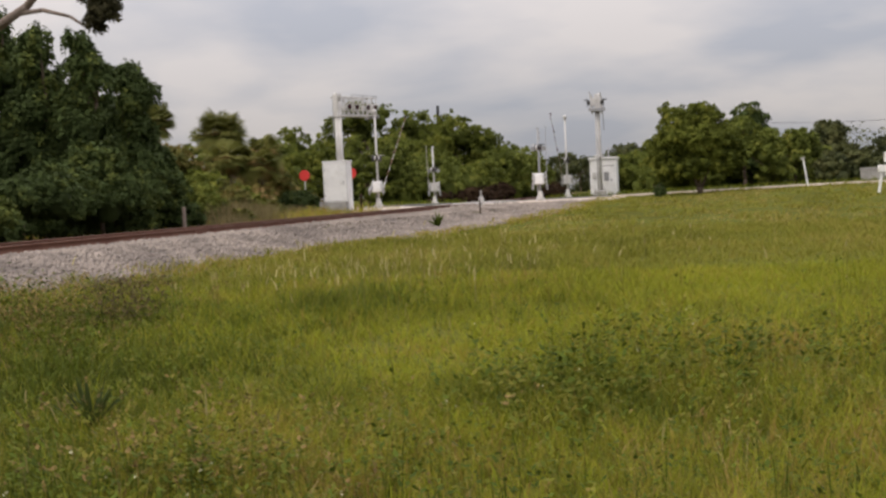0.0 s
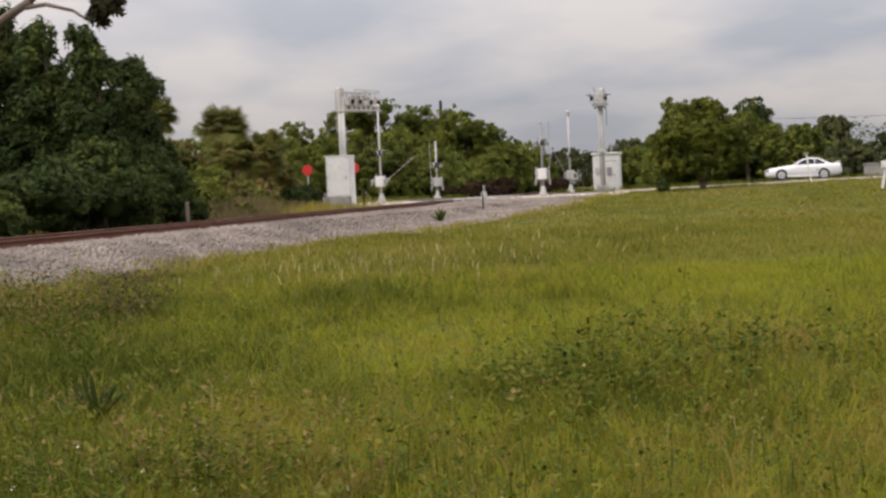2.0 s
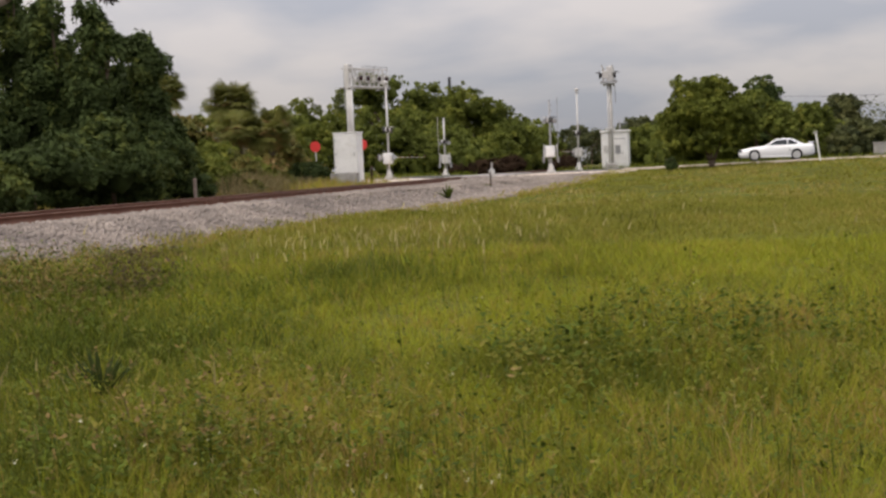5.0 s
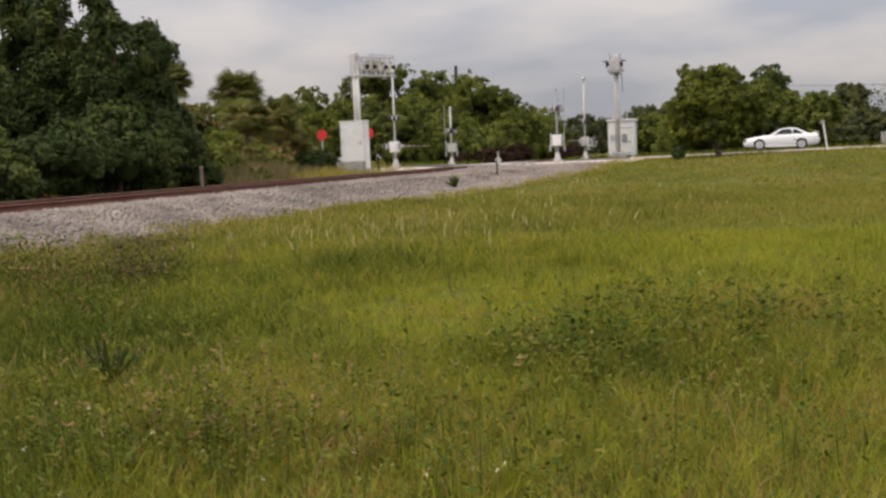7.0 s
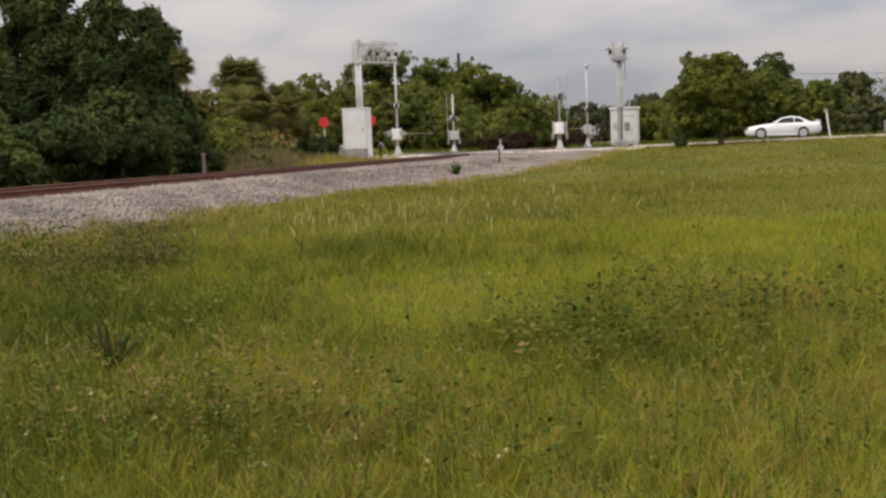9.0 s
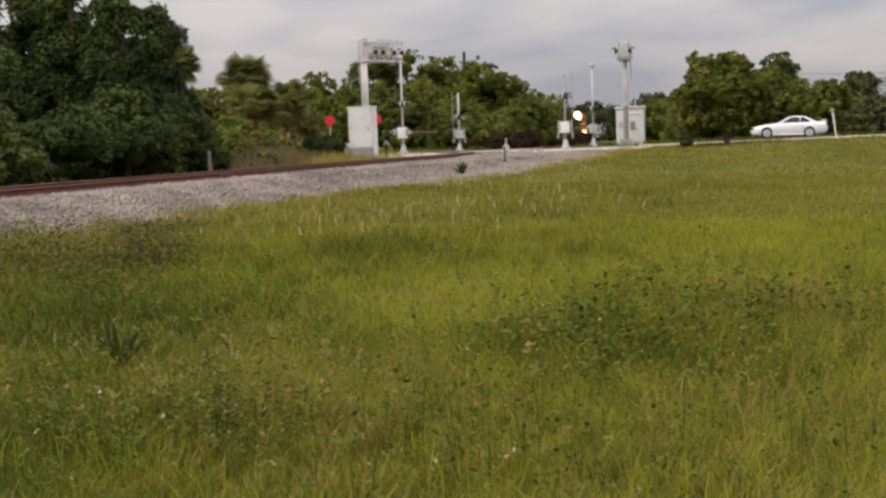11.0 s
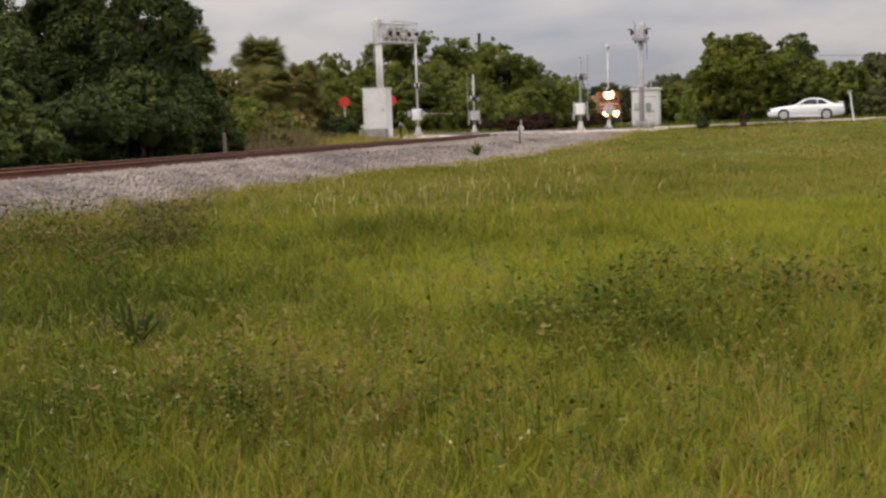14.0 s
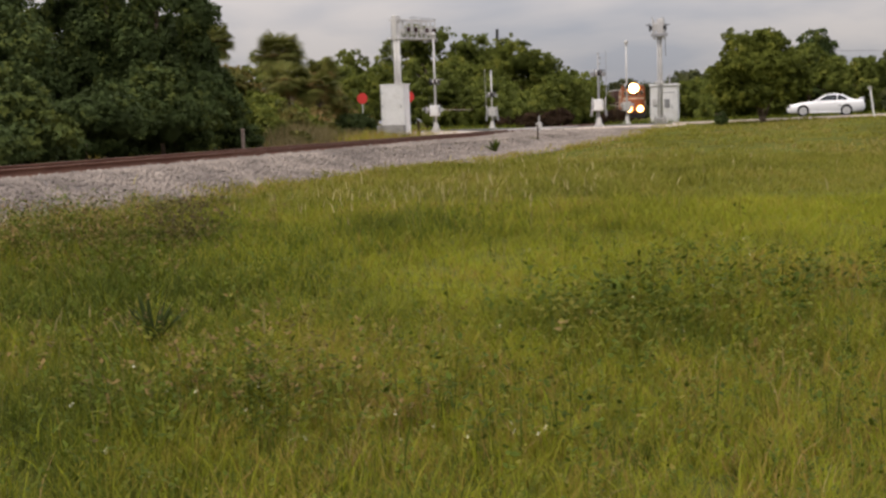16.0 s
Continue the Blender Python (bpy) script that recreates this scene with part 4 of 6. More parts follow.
def build_trees():
    R = random.Random(3)
    # tall vine-hung trees across the track
    spots = [(-24.6, 33.6, 9.6, 2.3), (-20.9, 34.5, 7.6, 1.05), (-19.45, 34.5, 7.2, 1.15), (-18.95, 37, 6.4, 1.0), (-22.5, 31, 6.2, 1.7), (-23.3, 36, 8.3, 1.25), (-22.6, 41, 7.5, 1.1), (-27.5, 31, 8.8, 2.2), (-20.2, 41, 3.6, 1.0)]
    for i, (x, y, h, w) in enumerate(spots):
        rr = random.Random(i + 10)
        blobs = []
        z = h - 0.7
        while z > 0.6:
            k = 1 - (z / h) ** 2.2
            wid = w * (0.40 + 0.75 * k)
            for j in range(3):
                blobs.append((rr.uniform(-1, 1) * wid * 0.65, rr.uniform(-1, 1) * wid * 0.6, z + rr.uniform(-0.3, 0.3), wid * rr.uniform(0.42, 0.68), rr.uniform(0.7, 1.0)))
            z -= 0.8
        zb = float(ground_z(x, y))
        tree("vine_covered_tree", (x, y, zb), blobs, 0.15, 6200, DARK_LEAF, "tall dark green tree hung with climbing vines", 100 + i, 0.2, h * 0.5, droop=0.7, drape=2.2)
    for i, (x, y, w, d, h) in enumerate([(-19.6, 25.5, 5.0, 4, 3.4), (-18.8, 29.5, 4.2, 3.6, 4.1), (-18.2, 33.0, 3.2, 3, 3.4), (-18.5, 36.4, 3.0, 3, 3.0), (-24, 28, 5, 4, 5.6), (-18.2, 21.5, 4, 4, 2.8), (-22.4, 30.5, 4, 4, 5.2), (-20.4, 38, 4, 4, 4.0)]):
        blobs = clump_blobs(random.Random(i + 50), w, d, h, 16, 0.5, 0.95)
        tree("shrub", (x, y, float(ground_z(x, y))), blobs, 0.15, 3000, DARK_LEAF, "dense dark green shrub beside the track", 150 + i, 0.08, h * 0.5, category="shrub")
    sabal_palm((-26.3, 61.5, 0.75), 5.0, 2.0, "sabal palm with a round crown of drooping fronds", 7, 120, 40)
    sabal_palm((-24.3, 57.6, 0.75), 3.35, 1.75, "low sabal palm with a skirt of brown fronds", 17, 60, 56)
    sabal_palm((-22.7, 58.2, 0.75), 3.0, 1.7, "low sabal palm with a skirt of brown fronds", 18, 56, 56)
    sabal_palm((-23.4, 60.5, 0.75), 3.7, 1.6, "low sabal palm with a skirt of brown fronds", 19, 56, 44)
    for j, (px, py, ph, pr) in enumerate(((-22.6, 51.5, 0.5, 1.25), (-21.2, 50.0, 0.3, 1.0), (-21.4, 56.0, 0.45, 1.1), (-19.0, 46.2, 0.25, 0.8))):
        sabal_palm((px, py, 0.72), ph, pr, "low palmetto clump of green fans in the verge", 40 + j, 30, 6, "palmetto", 0.0)
    sabal_palm((-20.75, 42.2, 0.75), 4.3, 1.1, "sabal palm half hidden behind vine-covered trees", 8, 50, 36)
    # scrub between the palm and the crossing
    for i, (x, y, w, d, h, mat, lab) in enumerate([
            (-23.0, 52, 4.2, 4, 2.7, BRIGHT_LEAF, "yellow-green scrub beside the track"), 
            (-25.7, 66, 3.2, 3.2, 4.2, BROWN_LEAF, "scrub thicket with rusty brown leaves"), 
            (-29.5, 84, 6, 5, 5.4, BRIGHT_LEAF, "bright green bush beyond the scrub"), (-22.6, 57, 2.0, 2, 2.0, BROWN_LEAF, "scrub thicket with rusty brown leaves"),
            (-34.5, 82, 6, 5, 5.4, MID_LEAF, "green scrub behind the track"), (-21.6, 47, 2.2, 2.2, 2.0, MID_LEAF, "green scrub behind the track"), (-21.3, 49.5, 2.4, 2.4, 1.9, BROWN_LEAF, "scrub thicket with rusty brown leaves"), (-27, 52, 5, 5, 3.4, MID_LEAF, "green scrub behind the track"), (-27.6, 57.5, 3.6, 3.6, 4.4, BROWN_LEAF, "scrub thicket with rusty brown leaves"), (-30.2, 66, 5, 4.6, 4.6, MID_LEAF, "green scrub behind the track"), (-22.4, 63.5, 2.4, 2.2, 1.2, BROWN_LEAF, "scrub thicket with rusty brown leaves"), (-28.2, 70, 5, 4, 4.8, MID_LEAF, "green scrub behind the track"), (-23.4, 50.5, 3.2, 3, 2.7, BRIGHT_LEAF, "green scrub behind the track"), (-21.6, 60.5, 1.6, 1.6, 1.5, DARK_LEAF, "small dark green bush")]):
        blobs = clump_blobs(random.Random(i + 70), w, d, h, 18, 0.45, 0.9)
        tree("bush", (x, y, 0.75), blobs, 0.17, 1700, mat, lab, 170 + i, 0.07, h * 0.5, category="bush")
    # wood beyond the road, left of the curve
    for i, (x, y, w, d, h) in enumerate([(-37, 104, 11, 9, 8.0), (-31.0, 108, 10, 9, 11.0), (-26.2, 110, 8, 8, 10.4), (-22.4, 108, 8, 8, 8.8), (-19.6, 110, 5.5, 7, 7.2), (-19.2, 118, 5, 7, 6.2), (-21, 128, 6, 7, 6.0),
                                         (-26, 94, 7, 6, 6.0), (-21.6, 95, 6, 6, 5.0), (-18.6, 99, 4.2, 5, 3.9), (-17.7, 124, 3.6, 5, 5.6), (-17.6, 116, 2.6, 4, 4.6), (-44, 96, 12, 9, 7.5), (-34, 92, 8, 7, 6.2), (-25, 140, 8, 8, 6.4), (-30, 158, 9, 9, 7)]):
        blobs = clump_blobs(random.Random(i + 90), w, d, h, 34, 0.9, 1.8)
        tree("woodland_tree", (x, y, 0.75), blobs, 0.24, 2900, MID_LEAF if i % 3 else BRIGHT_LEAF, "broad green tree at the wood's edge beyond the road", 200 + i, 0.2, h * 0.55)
    # low dark clumps added where the track bed beyond the road lies shaded
    for i, (x, y, w, d, h) in enumerate([(-16.3, 85.5, 2.6, 2, 1.2), (-15.9, 89, 2.2, 3, 1.4), (-15.7, 94, 2.0, 4, 1.7), (-18.4, 85.5, 2.0, 2, 0.9), (-10.7, 86, 1.8, 2, 1.0), (-10.6, 90, 1.8, 3, 1.3)]):
        blobs = clump_blobs(random.Random(i + 190), w, d, h, 14, 0.3, 0.5, 0.1)
        tree("shade_clump", (x, y, float(ground_z(x, y))), blobs, 0.12, 1100, SHADE_CLUMP, "dark reddish-brown clumps added for the shaded track bed", 320 + i, 0.04, h * 0.5, category="brush")
    # right of the curve, behind the signal house
    for i, (x, y, w, d, h) in enumerate([(-8.5, 150, 7, 7, 6.8), (-4.0, 140, 7, 7, 6.2), (-12.5, 215, 9, 8, 9.5), (-22, 225, 12, 9, 8.5), (-27, 240, 12, 8, 8.5), (-33, 246, 12, 8, 9), (-17, 232, 10, 8, 8), (-6, 118, 7, 6, 4.6), (-1, 104, 7, 6, 4.8), (-2.5, 120, 8, 6, 6.2), (3, 100, 8, 6, 5.2)]):
        blobs = clump_blobs(random.Random(i + 120), w, d, h, 30, 0.8, 1.7)
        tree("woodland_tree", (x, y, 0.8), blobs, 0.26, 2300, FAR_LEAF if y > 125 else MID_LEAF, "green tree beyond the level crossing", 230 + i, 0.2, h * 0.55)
    # the single broad tree at the roadside
    blobs = [(-0.1, 0, 2.6, 1.3, 0.95), (-1.3, 0, 2.3, 1.0, 0.9), (1.1, 0, 2.3, 1.0, 0.9), (-1.1, 0, 3.4, 0.95, 1.0), (0.2, 0, 3.6, 0.95, 0.95), (1.2, 0.2, 3.0, 0.8, 0.9), (-1.5, 0, 4.1, 0.5, 1.2), (-1.6, 0, 4.6, 0.15, 3.4), (-0.6, 0, 4.2, 0.55, 0.9), (0.15, 0, 4.4, 0.45, 0.9), (0.75, 0, 4.05, 0.5, 0.85),
             (-2.0, 0, 2.6, 0.6, 1.0), (-2.1, 0, 1.7, 0.6, 0.9), (1.75, 0.1, 2.4, 0.6, 0.9), (1.8, 0, 1.7, 0.6, 0.9), (-1.2, -0.3, 1.4, 0.8, 0.8), (0.1, -0.5, 1.5, 0.85, 0.8), (1.1, -0.2, 1.4, 0.75, 0.8), (-0.3, -0.9, 2.8, 0.8, 0.9), (0.5, 0.8, 2.8, 0.9, 0.9), (-1.3, -0.7, 2.9, 0.7, 0.9), (0.9, -0.7, 2.6, 0.7, 0.9), (-0.5, -0.6, 1.0, 0.55, 0.8), (-1.7, 0, 1.05, 0.5, 0.8)]
    roadside = tree("roadside_tree", (0.15, 62.2, float(ground_z(0.15, 62.2))), blobs, 0.14, 8000, BRIGHT_LEAF, "round broad-leaved green tree at the roadside", 260, 0.11, 1.4)
    trunk(roadside, 0.08, 1.5, [(0.9, 0, 2.2)], BARK, 262, (0.55, 0.1))
    trunk(roadside, 0.07, 1.5, [(-0.9, 0, 2.2)], BARK, 263, (-0.5, -0.1))
    blobs = clump_blobs(random.Random(5), 0.32, 0.32, 0.68, 8, 0.10, 0.17, 0.1)
    tree("small_shrub", (-1.85, 60.3, float(ground_z(-1.85, 60.3))), blobs, 0.1, 500, DARK_LEAF, "small dark clipped shrub in the grass", 261, 0.03, 0.3, category="shrub")
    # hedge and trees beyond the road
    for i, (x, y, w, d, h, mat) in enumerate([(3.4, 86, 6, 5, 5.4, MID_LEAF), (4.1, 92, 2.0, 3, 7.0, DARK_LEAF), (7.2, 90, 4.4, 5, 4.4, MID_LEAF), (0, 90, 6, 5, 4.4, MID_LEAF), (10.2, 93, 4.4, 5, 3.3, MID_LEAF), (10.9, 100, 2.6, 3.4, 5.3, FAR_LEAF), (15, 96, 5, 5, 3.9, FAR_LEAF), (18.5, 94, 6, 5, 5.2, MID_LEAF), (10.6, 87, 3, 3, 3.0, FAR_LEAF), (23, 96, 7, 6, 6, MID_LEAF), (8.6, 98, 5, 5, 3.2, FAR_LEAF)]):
        blobs = clump_blobs(random.Random(i + 140), w, d, h, 26, 0.6, 1.2)
        tree("hedgerow_tree", (x, y, 1.0), blobs, 0.24, 2300, mat, "dense green tree in the hedgerow beyond the road", 270 + i, 0.14, h * 0.5)
    # distant woods close the view
    rng = np.random.default_rng(9)
    n = 12000
    a = np.radians(rng.uniform(-75, 50, n))
    d = rng.uniform(240, 340, n)
    hh = 7 + 3 * np.sin(a * 21) + 2.4 * np.sin(a * 57)
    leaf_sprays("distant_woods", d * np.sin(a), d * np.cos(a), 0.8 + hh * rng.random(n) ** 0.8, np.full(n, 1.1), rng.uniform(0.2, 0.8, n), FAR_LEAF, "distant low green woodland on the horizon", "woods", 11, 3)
    build_overhang()


def build_overhang():
    """A limb of a tall pine that stands out of view, with hanging needle sprays."""
    t = thing("leaning_tree", (-25.2, 27.0, float(ground_z(-25.2, 27)) + 0.05), "tall pale-barked tree with a bare limb and feathery foliage", "tree")
    bm = B()
    path = [(0, 0, -0.2), (0.4, 0, 2.5), (3.4, 0, 4.4), (7.6, 0, 6.05), (8.55, 0, 6.55), (9.6, 0.2, 7.7)]
    rad = [0.32, 0.27, 0.2, 0.125, 0.10, 0.06]
    for i in range(5):
        tube(bm, path[i], path[i + 1], rad[i], rad[i + 1], 12)
        ball(bm, path[i + 1], (rad[i + 1],) * 3, 10, 6)
    side = [(8.25, 0, 6.38), (9.0, 0, 6.42), (9.75, 0, 6.2), (10.15, 0.1, 5.9)]
    for i in range(3):
        tube(bm, side[i], side[i + 1], 0.07 - 0.015 * i, 0.055 - 0.015 * i, 10)
    part("trunk", bm, PALE_BARK, t, "", True)
    crown("crown", [(10.45, 0.1, 6.5, 0.34, 1.0), (10.7, 0.1, 6.2, 0.30, 1.1), (10.4, 0, 5.9, 0.2, 1.4), (10.2, 0.1, 6.95, 0.4, 0.8), (10.85, 0, 6.6, 0.25, 0.9)], 0.13, 900, WISP, t, 33, "hanging feathery brownish-green foliage", core=0.2, droop=0.8)


# ---- level crossing equipment ----
def flasher(bm_body, bm_back, bm_lens, at, facing, disc=0.29):
    """One round light unit: a hooded housing on a black disc; facing is +1 or -1 along x."""
    x, y, z = at
    tube(bm_back, (x, y, z), (x + 0.03 * facing, y, z), disc, None, 18)
    tube(bm_body, (x - 0.16 * facing, y, z), (x, y, z), 0.10, 0.16, 14)
    tube(bm_lens, (x + 0.02 * facing, y, z), (x + 0.05 * facing, y, z), 0.145, None, 16)
    box(bm_body, (x + 0.14 * facing, y, z + 0.16), (0.24, 0.24, 0.02), 0.006)


def gate_mast(at, height, mast_mat, box_mat, label, light_z, tall_cap, seed, facing):
    g = thing("crossing_signal", at, label, "crossing signal", "level crossing signals")
    bm = B()
    tube(bm, (0, 0, 0.3), (0, 0, height), 0.062, 0.055, 14)
    part("mast", bm, mast_mat, g, "", True)
    bm = box(B(), (0, 0, 0.05), (0.46, 0.46, 0.14), 0.02)
    box(bm, (0, 0, 0.32), (0.34, 0.34, 0.42), 0.03, taper=0.5)
    part("base", bm, ALU, g, "flared pale mast base")
    for dx, dy in ((-0.18, -0.18), (0.18, -0.18), (-0.18, 0.18), (0.18, 0.18)):
        part("bolt", tube(B(), (dx, dy, 0.1), (dx, dy, 0.2), 0.025, None, 8), GREY, g)
    bm = box(B(), (0, -0.16, 1.2), (0.52, 0.42, 0.62), 0.035)
    box(bm, (0, -0.385, 1.2), (0.44, 0.03, 0.52), 0.01)
    mech = part("gate_mechanism", bm, box_mat, g, "boxy gate motor housing")
    part("hinge", tube(B(), (-0.24, -0.40, 1.0), (-0.24, -0.40, 1.4), 0.018, None, 8), GREY, mech)
    bm = tube(B(), (-0.42, 0, 1.25), (0.42, 0, 1.25), 0.05, None, 12)
    part("drive_shaft", bm, GREY, g)
    # crossarm with two pairs of lights
    bm = tube(B(), (0, -0.46, light_z), (0, 0.46, light_z), 0.03, None, 10)
    tube(bm, (-0.05, 0, light_z - 0.09), (0.05, 0, light_z + 0.09), 0.075, None, 10)
    part("crossarm", bm, ALU, g)
    for side in (-0.42, 0.42):
        for f in (-1, 1):
            b1, b2, b3 = B(), B(), B()
            flasher(b1, b2, b3, (0.10 * f, side, light_z - 0.02), f, 0.2)
            lamp = part("light_unit", b1, ALU if f * facing > 0 else BLACK, g)
            part("backing_disc", b2, BLACK, lamp)
            part("lens", b3, LENS, lamp)
    for side in (-0.3, 0.3):
        if not tall_cap:
            part("flat_disc", tube(B(), (side, -0.09, light_z - 0.08), (side, -0.06, light_z - 0.08), 0.13, None, 18), GREY, g, "grey round plate")
    if tall_cap:
        bm = tube(B(), (0, 0, height), (0, 0, height + 0.07), 0.10, 0.11, 14)
        ball(bm, (0, 0, height + 0.2), (0.15, 0.15, 0.14))
        part("bell", bm, ALU, g, "dull metal warning bell", True)
    else:
        part("cap", ball(B(), (0, 0, height), (0.075, 0.075, 0.05)), mast_mat, g)
        for z in (0.25, 0.55):
            part("bracket", box(B(), (0.06, 0, height - z), (0.16, 0.10, 0.07), 0.01), GREY, g)
    part("conduit", tube(B(), (-0.12, -0.05, 0.15), (-0.12, -0.05, 1.0), 0.025, None, 8), GREY, g)
    return g


def gate_arm(parent, plain, length, off):
    """The arm with its counterweights, pivoting about the shaft; it lies along +y when down."""
    arm = new("gate_arm")
    arm.parent = parent
    arm["label"] = "striped red and white gate arm"
    for side in (-0.36, 0.36):
        bm = B()
        prism(bm, [(-0.55, -0.10), (-0.3, -0.14), (0.35, -0.06), (0.35, 0.06), (-0.3, 0.14), (-0.55, 0.10)], side - 0.02, side + 0.02, "x")
        part("counterweight_arm", bm, ALU, arm)
        part("counterweight", box(B(), (side * 1.12, -0.5, 0), (0.07, 0.34, 0.36), 0.02), GREY, arm)
    n = 12
    for i in range(n):
        a, b = 0.3 + (length - 0.3) * i / n, 0.3 + (length - 0.3) * (i + 1) / n
        h = 0.055 - 0.025 * i / n
        bm = box(B(), (off, (a + b) / 2, 0), (0.03, b - a, h), 0.006)
        part("stripe", bm, plain or (ARM_RED if i % 2 else ARM_WHITE), arm)
    for q in (() if plain else (0.45, 0.72, 0.985)):
        bm = tube(B(), (off, length * q, 0.05), (off, length * q, 0.15), 0.05, 0.06, 10)
        part("arm_lamp", bm, LENS, arm)
    return arm


def cantilever(at, turn, height, reach, label, light_rows, slim=1.0, lamp_x=0.5, disc=0.14):
    c = thing("signal_cantilever", at, label, "signal gantry", "signal cantilevers", turn)
    bm = tube(B(), (-0.09, 0, 0.35), (-0.09, 0, height), 0.15 * slim, 0.14 * slim, 16)
    part("mast", bm, ALU, c, "", True)
    bm = tube(B(), (0.14 * slim, 0, 0.35), (0.14 * slim, 0, height - 0.5), 0.10 * slim * slim, 0.09 * slim * slim, 14)
    part("mast", bm, ALU, c, "", True)
    part("base", box(B(), (0, 0, 0.15), (0.95, 0.8, 0.4), 0.03, taper=0.85), CONCRETE, c, "concrete footing")
    for i in range(4):
        part("bolt", tube(B(), (-0.3 + 0.6 * (i % 2), -0.25 + 0.5 * (i // 2), 0.3), (-0.3 + 0.6 * (i % 2), -0.25 + 0.5 * (i // 2), 0.5), 0.03, None, 8), GREY, c)
    part("flange", box(B(), (0.02, 0, 2.72), (0.62, 0.5, 0.12), 0.02), ALU, c)
    lo, hi = height - 1.32, height - 0.26
    for x in (-0.32, 0.32):
        part("lower_chord", tube(B(), (x, -0.35, lo), (x, reach, lo + 0.06), 0.055, None, 10), ALU, c)
        part("upper_chord", tube(B(), (x, -0.2, hi), (x, reach, hi + 0.02), 0.04, None, 10), ALU, c)
    part("collar", box(B(), (-0.02, 0, height - 0.72), (0.37, 0.36, 1.36), 0.03), ALU, c, "wide steel collar round the mast head")
    part("walkway", box(B(), (0, reach / 2, lo + 0.08), (0.66, reach, 0.035), 0.006), GREY, c)
    n = 7
    for i in range(n + 1):
        y = 0.1 + (reach - 0.12) * i / n
        for x in (-0.32, 0.32):
            part("post", tube(B(), (x, y, lo), (x, y, hi), 0.026, None, 8), ALU, c)
            if i < n:
                y2 = 0.1 + (reach - 0.12) * (i + 1) / n
                a, b = (lo, hi) if i % 2 else (hi, lo)
                part("brace", tube(B(), (x, y, a), (x, y2, b), 0.018, None, 6), ALU, c)
    part("handrail", tube(B(), (0.36, 0.8, hi + 0.15), (0.36, reach, hi + 0.12), 0.02, None, 8), GREY, c)
    for y in (0.8, reach * 0.6, reach):
        part("handrail_post", tube(B(), (0.34, y, hi), (0.36, y, hi + 0.135), 0.018, None, 6), GREY, c)
    for y in light_rows:
        for f in (-1, 1):
            for dy in (-0.38, 0.38):
                b1, b2, b3 = B(), B(), B()
                flasher(b1, b2, b3, (lamp_x * f, y + dy * 0.8, lo + 0.5), f, disc)
                lamp = part("light_unit", b1, ALU if reach < 3 else BLACK, c)
                part("backing_disc", b2, BLACK, lamp)
                part("lens", b3, LENS, lamp)
    part("junction_box", box(B(), (0.08, reach - 0.15, lo + 0.5), (0.34, 0.3, 0.5), 0.03), ALU, c)
    part("conduit", tube(B(), (-0.42, 0, lo - 1.2), (-0.36, 0, hi - 0.1), 0.03, None, 8), GREY, c)
    part("end_plate", box(B(), (-0.1, reach + 0.03, lo + 0.0), (1.1, 0.05, 0.2), 0.01), GREY, c)
    return c


